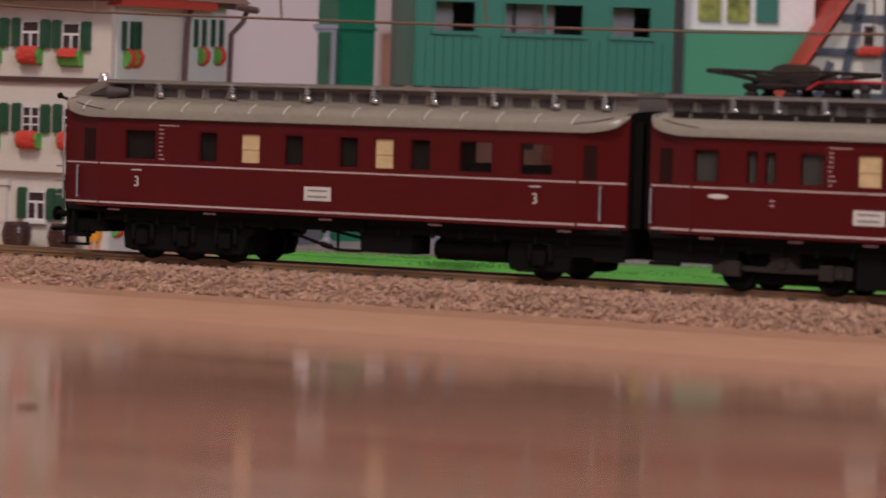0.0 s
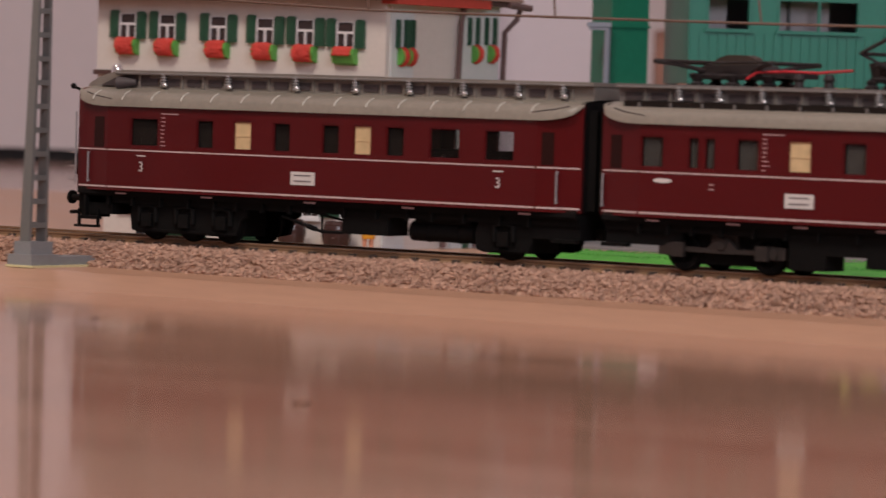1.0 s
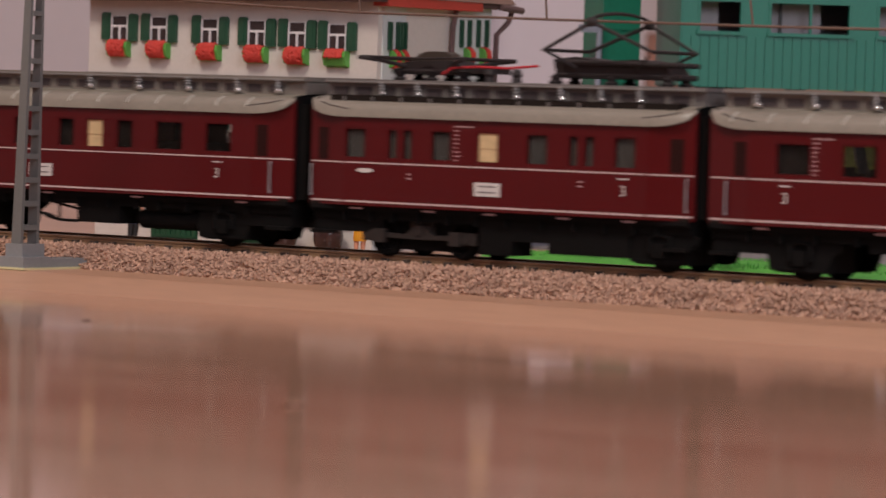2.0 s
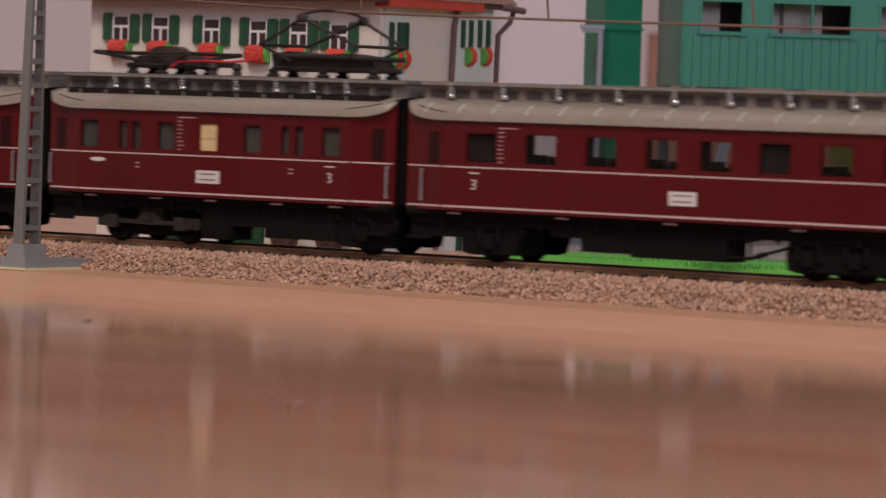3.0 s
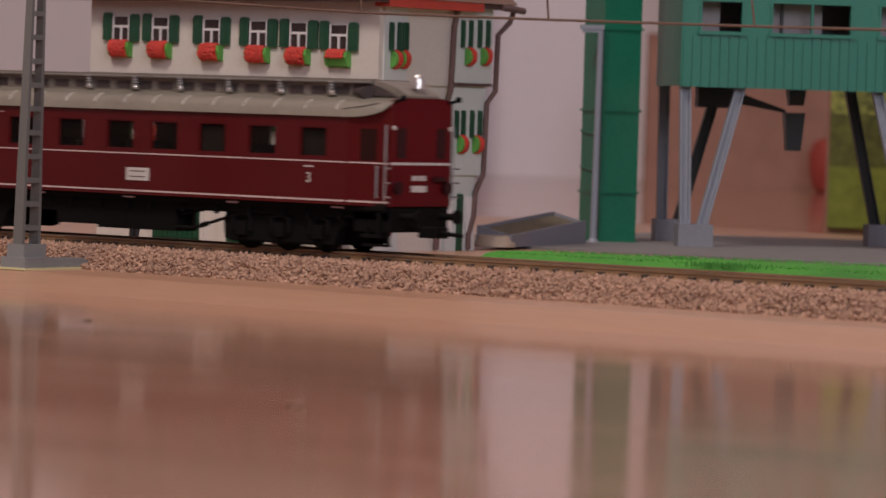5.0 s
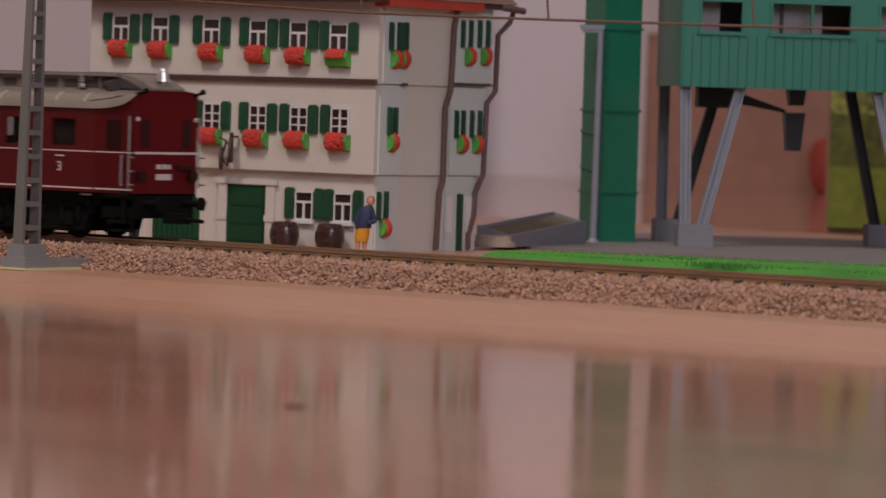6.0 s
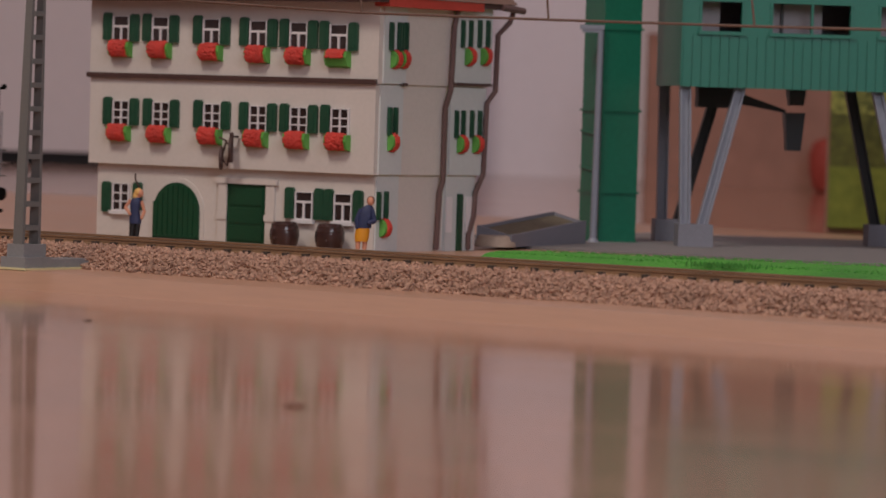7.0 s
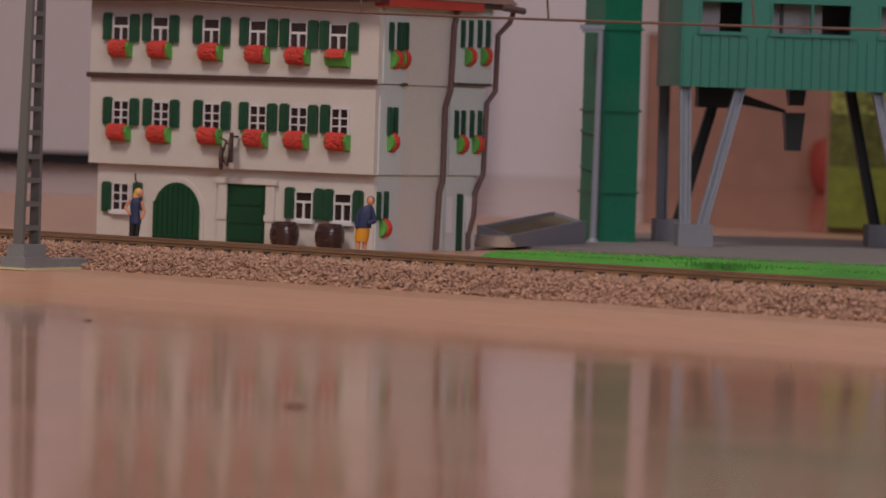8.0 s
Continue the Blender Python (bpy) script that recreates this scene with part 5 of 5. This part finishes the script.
    for p, base, brown, k in bogies:
        bogie(c, X(p), base, brown, k)
    for p, q, z0, z1, kind in boxes:
        bm = B()
        if kind == "tank":
            rod(bm, (X(p), 8, (z0 + z1) / 2), (X(q), 8, (z0 + z1) / 2), (z1 - z0) / 2, n=16)
            rod(bm, (X(p) + 1, 8, z1 - 1), (X(p) + 1, 8, 11), 0.8)
            rod(bm, (X(q) - 1, 8, z1 - 1), (X(q) - 1, 8, 11), 0.8)
            tank = part("air_tank", bm, M_BLACK, c, "black air tank", smooth=True)
            bm = B()
            box(bm, X(p) + 2.5, X(q) - 1, 5.5, 13, z1 - 0.6, 11)
            part("tank_cradle", bm, M_BLACK, tank)
            for u in (0.25, 0.75):
                bm = B()
                rod(bm, (X(p) + (X(q) - X(p)) * u - 0.4, 8, (z0 + z1) / 2), (X(p) + (X(q) - X(p)) * u + 0.4, 8, (z0 + z1) / 2), (z1 - z0) / 2 + 0.2, n=16)
                part("tank_band", bm, M_BLACK, tank)
        elif kind == "truss":
            w = X(q) - X(p)
            pipe(bm, [(X(p), 4, 8.4), (X(p) + w * 0.66, 4, 4.6), (X(q), 4, 4.6)], 0.45)
            pipe(bm, [(X(p) + w * 0.2, 4.6, 11), (X(q), 4.6, 8.0)], 0.4)
            rod(bm, (X(p) + w * 0.66, 4, 4.4), (X(p) + w * 0.66, 4, 11), 0.4)
            rod(bm, (X(p) + w * 0.42, 4, 6.0), (X(p) + w * 0.56, 4, 5.2), 0.75)
            part("truss_rod", bm, M_BLACK, c)
        else:
            box(bm, X(p), X(q), 3.5, 13, z0, z1)
            part("equipment_box", bm, M_BLACK, c, "black equipment box", bevel=0.6)
    u = a + 12
    while u < b - 9:
        bm = B()
        box(bm, u - 0.5, u + 0.5, 2.4, 3.4, 9.0, 12.2)
        part("step_hanger", bm, M_BLACK, c)
        u += rng.uniform(7, 13)
    for k in range(5):
        bm = B()
        u = a + 16 + k * (b - a - 34) / 4 + rng.uniform(-3, 3)
        box(bm, u - 2.0, u + 2.0, 1.2, 1.4, 12.35, 12.85)
        part("lettering_bar", bm, M_FADED, c)
    for s, cab in ((a, cab_left), (b, cab_right)):
        if cab:
            sg = 1 if s > 0 else -1
            bm = B()
            lathe(bm, (s - sg * 1.9, W / 2, 43.4), [(0.4, 0), (0.4, 2.6), (1.9, 2.9), (1.8, 3.5), (1.7, 5.1), (1.45, 6.2), (1.0, 6.9), (0.3, 7.2)], 18)
            part("bell", bm, M_SILVER, c, "bright silver roof bell", smooth=True)
            for y in (3.2, W - 4):
                bm = B()
                rod(bm, (s, y, 42.4), (s + sg * 3.0, y, 43.3), 0.45, n=8)
                blob(bm, (s + sg * 3.2, y, 43.5), 1.0, 0.8, 0.9, 10, 6)
                part("roof_whistle", bm, M_BLACK, c, "small black whistle", smooth=True)
            bm = B()
            rod(bm, (s - sg * 17, 8.2, 45.0), (s - sg * 11.5, 6.2, 44.6), 1.0, 2.1, n=14)
            # Dark sheet over the deck prow paints in the shadow on its side.
            prism(bm, [(s - sg * 22, 48.0), (s - sg * 22, 44.2), (s - sg * 3, 43.9), (s - sg * 5, 44.8), (s - sg * 9, 46.4), (s - sg * 14, 47.6)], 8.2, 8.9, "y")
            part("horn_and_prow_shade", bm, M_VENT, c, "dark grey roof horn, and a dark sheet for the deck prow's shaded side", smooth=True)
    for p, s, cab in ((a, -1, cab_left), (b, 1, cab_right)):
        if not cab:
            bm = B()
            prism(bm, [(5, 14), (W - 5, 14), (W - 5, 41), (5, 41)], min(p, p + s * 2.6), max(p, p + s * 2.6), "x")
            part("gangway", bm, M_BLACK, c, "black gangway bellows")
            bm = B()
            box(bm, min(p - s, p - s * 25), max(p - s, p - s * 25), 4.0, W - 4.0, 6.0, 11.0)
            box(bm, min(p - s, p - s * 9), max(p - s, p - s * 9), 1.6, 4.0, 5.2, 6.2)
            part("end_beam", bm, M_BLACK, c, "black end beam with footstep", bevel=0.4)
            bm = B()
            box(bm, min(p, p + s * 2.8), max(p, p + s * 2.8), 10, 23, 6, 9)
            part("drawbar", bm, M_BLACK, c)
    return c


def pantographs(c, xc):
    X = lambda v: v - xc
    mid, PW = 16.5, 4.5
    def base(x0, x1, nm):
        bm = B()
        for y in (mid - PW, mid + PW):
            rod(bm, (x0, y, 51.0), (x1, y, 51.0), 0.8, n=6)
        for x in (x0, (x0 + x1) / 2, x1):
            rod(bm, (x, mid - PW, 51.0), (x, mid + PW, 51.0), 0.8, n=6)
        return part(nm, bm, M_PANTO, c, "black pantograph on the roof")
    # lowered one: a slim hull with long thin arms, standing on three feet
    p = base(X(-293), X(-268), "pantograph")
    for x, bx in ((-299.8, -289), (-263.4, -274)):
        bm = B()
        rod(bm, (X(x), mid - 12, 54.6), (X(x), mid + 12, 54.6), 0.55, n=6)
        part("knee_tube", bm, M_PANTO, p)
        for k in (-1, 1):
            bm = B()
            pipe(bm, [(X(x), mid + k * 12, 54.6), (X((x + bx) / 2), mid + k * 8.5, 53.8), (X(bx), mid + k * PW, 52.4)], 0.6, 6)
            part("arm", bm, M_PANTO, p)
            bm = B()
            pipe(bm, [(X(x), mid + k * 11, 54.9), (X(-281.6), mid + k * 6, 54.6)], 0.35, 6)
            part("upper_arm", bm, M_PANTO, p)
    bm = B()
    prism(bm, [(X(-292), 52.6), (X(-290), 51.2), (X(-273), 51.2), (X(-270), 52.2), (X(-272), 54.2), (X(-280), 54.0), (X(-289), 53.8)], mid - PW, mid + PW, "y")
    part("linkage", bm, M_PANTO, p, "folded black pantograph linkage", bevel=0.3)
    bm = B()
    prism(bm, [(X(-288.5), 54.0), (X(-286), 56.0), (X(-283.5), 56.7), (X(-277.5), 56.7), (X(-275.5), 56.0), (X(-274), 54.0)], mid - 2.2, mid + 2.2, "y")
    part("contact_bow", bm, M_BOW, p, "brownish folded contact bow", bevel=0.5)
    for x, w in ((-291, 2.4), (-280, 2.6), (-269, 2.8)):
        bm = B()
        for y in (mid - PW, mid + PW):
            lathe(bm, (X(x), y, 48.5), [(w * 0.7, 0), (w * 0.8, 0.5), (w * 0.5, 1.1), (w * 0.65, 1.7), (w * 0.9, 2.7)], 10)
        part("insulator", bm, M_PANTO, p)
    bm = B()
    box(bm, X(-272), X(-258.5), mid - 5, mid + 3, 50.8, 52.6)
    part("drive", bm, M_PANTO, p, bevel=0.4)
    # half raised one: two wide side frames meeting a bow
    p = base(X(-238), X(-199), "pantograph")
    cx, kx, kz, hz = X(-220.5), 17.4, 57.6, 65.2
    bm = B()
    for k in (-1, 1):
        for sx in (-1, 1):
            pipe(bm, [(cx + sx * 10, mid + k * 6, 53.0), (cx + sx * kx, mid + k * 11, kz), (cx, mid + k * 14, hz)], 0.55, 6)
    for sx in (-1, 1):
        rod(bm, (cx + sx * kx, mid - 11, kz), (cx + sx * kx, mid + 11, kz), 0.5, n=6)
    part("frame", bm, M_PANTO, p)
    bm = B()
    pipe(bm, [(cx, mid + 14.5 * math.cos(math.pi * i / 10), hz + 2.6 * math.sin(math.pi * i / 10)) for i in range(11)], 0.5, 6)
    part("contact_bow", bm, M_PANTO, p, "black contact bow")
    for k in (-1, 1):
        bm = B()
        blob(bm, (cx, mid + k * 14.2, hz), 2.0, 1.2, 1.4, 10, 6)
        part("bow_horn", bm, M_PANTO, p)
    bm = B()
    prism(bm, [(X(-238), 51.6), (X(-201), 51.6), (X(-203), 54.6), (X(-212), 55.6), (X(-222), 55.0), (X(-232), 56.0), (X(-239), 55.2)], mid - 4.8, mid + 4.8, "y")
    part("spring_gear", bm, M_PANTO, p, "dark spring gear on the base frame", bevel=0.5)
    for y in (mid - 6, mid - 2, mid + 2, mid + 6):
        bm = B()
        rod(bm, (X(-236), y, 54.6), (X(-199), y, 54.2), 0.7, n=8)
        part("spring", bm, M_PANTO, p)
    for x in (-238, -220, -202):
        bm = B()
        for y in (mid - PW, mid + PW):
            lathe(bm, (X(x), y, 48.5), [(1.8, 0), (2.0, 0.6), (1.3, 1.2), (1.6, 2.0), (0.8, 2.6)], 10)
        part("insulator", bm, M_PANTO, p)
    bm = B()
    prism(bm, [(X(-293.2) + 2.9 * math.cos(k * math.pi / 9), 23.2 + 0.62 * math.sin(k * math.pi / 9)) for k in range(18)], -0.2, 0, "y")
    part("oval_plate", bm, M_SIGN, c, "small white oval plate")
    for x in (-278.0, -221.0):
        for z in (22.6, 21.4):
            bm = B()
            box(bm, X(x) - 0.7, X(x) + 0.7, -0.1, 0, z - 0.2, z + 0.2)
            part("lettering_bar", bm, M_FADED, c)
    bm = B()
    pipe(bm, [(X(-274), 9, 50.4), (X(-271), 9, 52.2), (X(-262), 9, 52.6), (X(-252), 9, 52.4), (X(-242), 9, 53.2)], 0.36)
    part("roof_wire", bm, M_CABLE, c, "red high-voltage roof cable")
    for x in (-258, -249):
        bm = B()
        lathe(bm, (X(x), 9, 48.5), [(1.5, 0), (1.2, 1.4), (1.6, 2.2), (1.0, 3.6)], 10)
        part("insulator", bm, M_PANTO, c)


def railcars():
    lead = coach("wine red end railcar with cab, grey roof and third class marks", -182.0, 0.0,
                 [(-160.7, -150.1), (-141.1, -130.4), (-121.5, -111.0), (-102.4, -91.9), (-85.5, -75.2), (-67.4, -57.3), (-49.1, -38.9), (-30.5, -20.7)],
                 (), [(-173.4, -169.5), (-9.4, -4.4)],
                 [-171.3, -153.7, -135.6, -116.2, -98.2, -81.0, -62.8, -43.8, -25.3],
                 [(-154.5, 8, False, 1), (-39.5, 28, False, 3)], [(-134, -124, 7.5, 11, "box"), (-124, -108, 4.0, 11, "box"), (-108, -78, 3.2, 11, "box"), (-58, -78, 0, 0, "truss")],
                 (-157.4, -26.9), -90.0, -149.6, False, True, dimmed=(0, 5, 7))
    mid = coach("wine red motor railcar with two roof pantographs", -314.2, -186.4,
                [(-300.6, -293.1), (-285.8, -282.1), (-280.7, -277.0), (-270.9, -263.8), (-255.2, -248.0), (-239.0, -231.7), (-225.3, -221.9), (-220.3, -216.7), (-210.6, -203.4)],
                (4,), [(-311.0, -307.1), (-193.4, -189.6)],
                [-293.6, -281.2, -267.9, -247.8, -233.1, -220.1, -207.7],
                [(-277, 26, True, 2), (-197.5, 8, False, 1)], [(-256, -245, 1.6, 11, "box"), (-245, -233, 5.6, 11, "box"), (-233, -207, 2.8, 11, "box")],
                (-207.2,), -251.3, -262.8, False, False, True, louvred=(0, 1, 2, 3, 5, 6, 7, 8))
    rear = coach("wine red end railcar with frosted lavatory panes and third class marks", -500.5, -320.5,
                 [(-478.5, -467.6), (-453.4, -446.8), (-439.6, -432.7), (-425.2, -418.6), (-407.6, -401.1), (-396.4, -389.8), (-385.0, -378.4), (-370.0, -359.4), (-351.4, -341.2)],
                 (2, 5), [(-493.0, -488.6), (-332.4, -328.8)],
                 [-472.2, -447.8, -423.0, -401.7, -382.8, -364.1, -345.7, -330.7],
                 [(-460, 28, False, 3), (-346.5, 8, False, 1)], [(-402, -386, 4.4, 11, "box"), (-380, -358, 3.4, 9.0, "tank"), (-424, -402, 0, 0, "truss")],
                 (-473.9, -346.4), -413.8, -466.6, True, False, dimmed=(0, 1, 3, 4, 6))
    pantographs(mid, (-314.2 - 186.4) / 2)
    return lead, mid, rear


setting()
backdrop_things()
ballast()
track()
mast()
inn()
inn_yard()
silo()
silo_yard()
far_houses()
SET = railcars()
bm = B()
blob(bm, (196, 538.5, 0.3), 1.5, 2.4, 0.55, 12, 6, 0.5)
whole("crumb", bm, mat("crumb_brown", (0.24, 0.135, 0.095), 0.8), "small dark crumb on the shiny surface", "crumb", smooth=True)

for cx0, cy0, cr in ((4.7, 698.1, 1.0), (240, 600, 0.45)):
    bm = B()
    blob(bm, (cx0, cy0, 0.15), cr, cr * 1.2, 0.25, 10, 6, 0.5)
    whole("crumb", bm, mat("crumb_brown", (0.16, 0.10, 0.08), 0.8), "tiny brown crumb on the shiny surface", "crumb", smooth=True)

# leading end of the set along the track, in millimetres
RUN = [(0.0, 459.9), (0.5, 412.5), (1.0, 362.0), (1.2, 342.3), (2.3, 237.2), (2.5, 217.3), (3.0, 167.3), (3.5, 120.9), (4.0, 71.6), (4.5, 26.2),
       (5.8, -96.3), (6.0, -114.1), (6.3, -138.4), (6.5, -155.6), (7.0, -194.0), (7.5, -230.0), (8.0, -266.0)]


def motions():
    for c in SET:
        walk(c, [(t, pose((s + c["centre"]) / 1000, 0.848, RAIL / 1000)) for t, s in RUN])
    ts, ss = [t for t, s in RUN], [s for t, s in RUN]
    for w, wx, _ in WHEELS:
        rows = []
        for i in range(121):
            t = i / 15
            turn = -math.degrees((459.9 - float(np.interp(t, ts, ss))) / 5.0)
            rows.append((t, pose(wx / 1000, 0.0165, 0.0050, 0, turn, 0)))
        walk(w, rows)


motions()
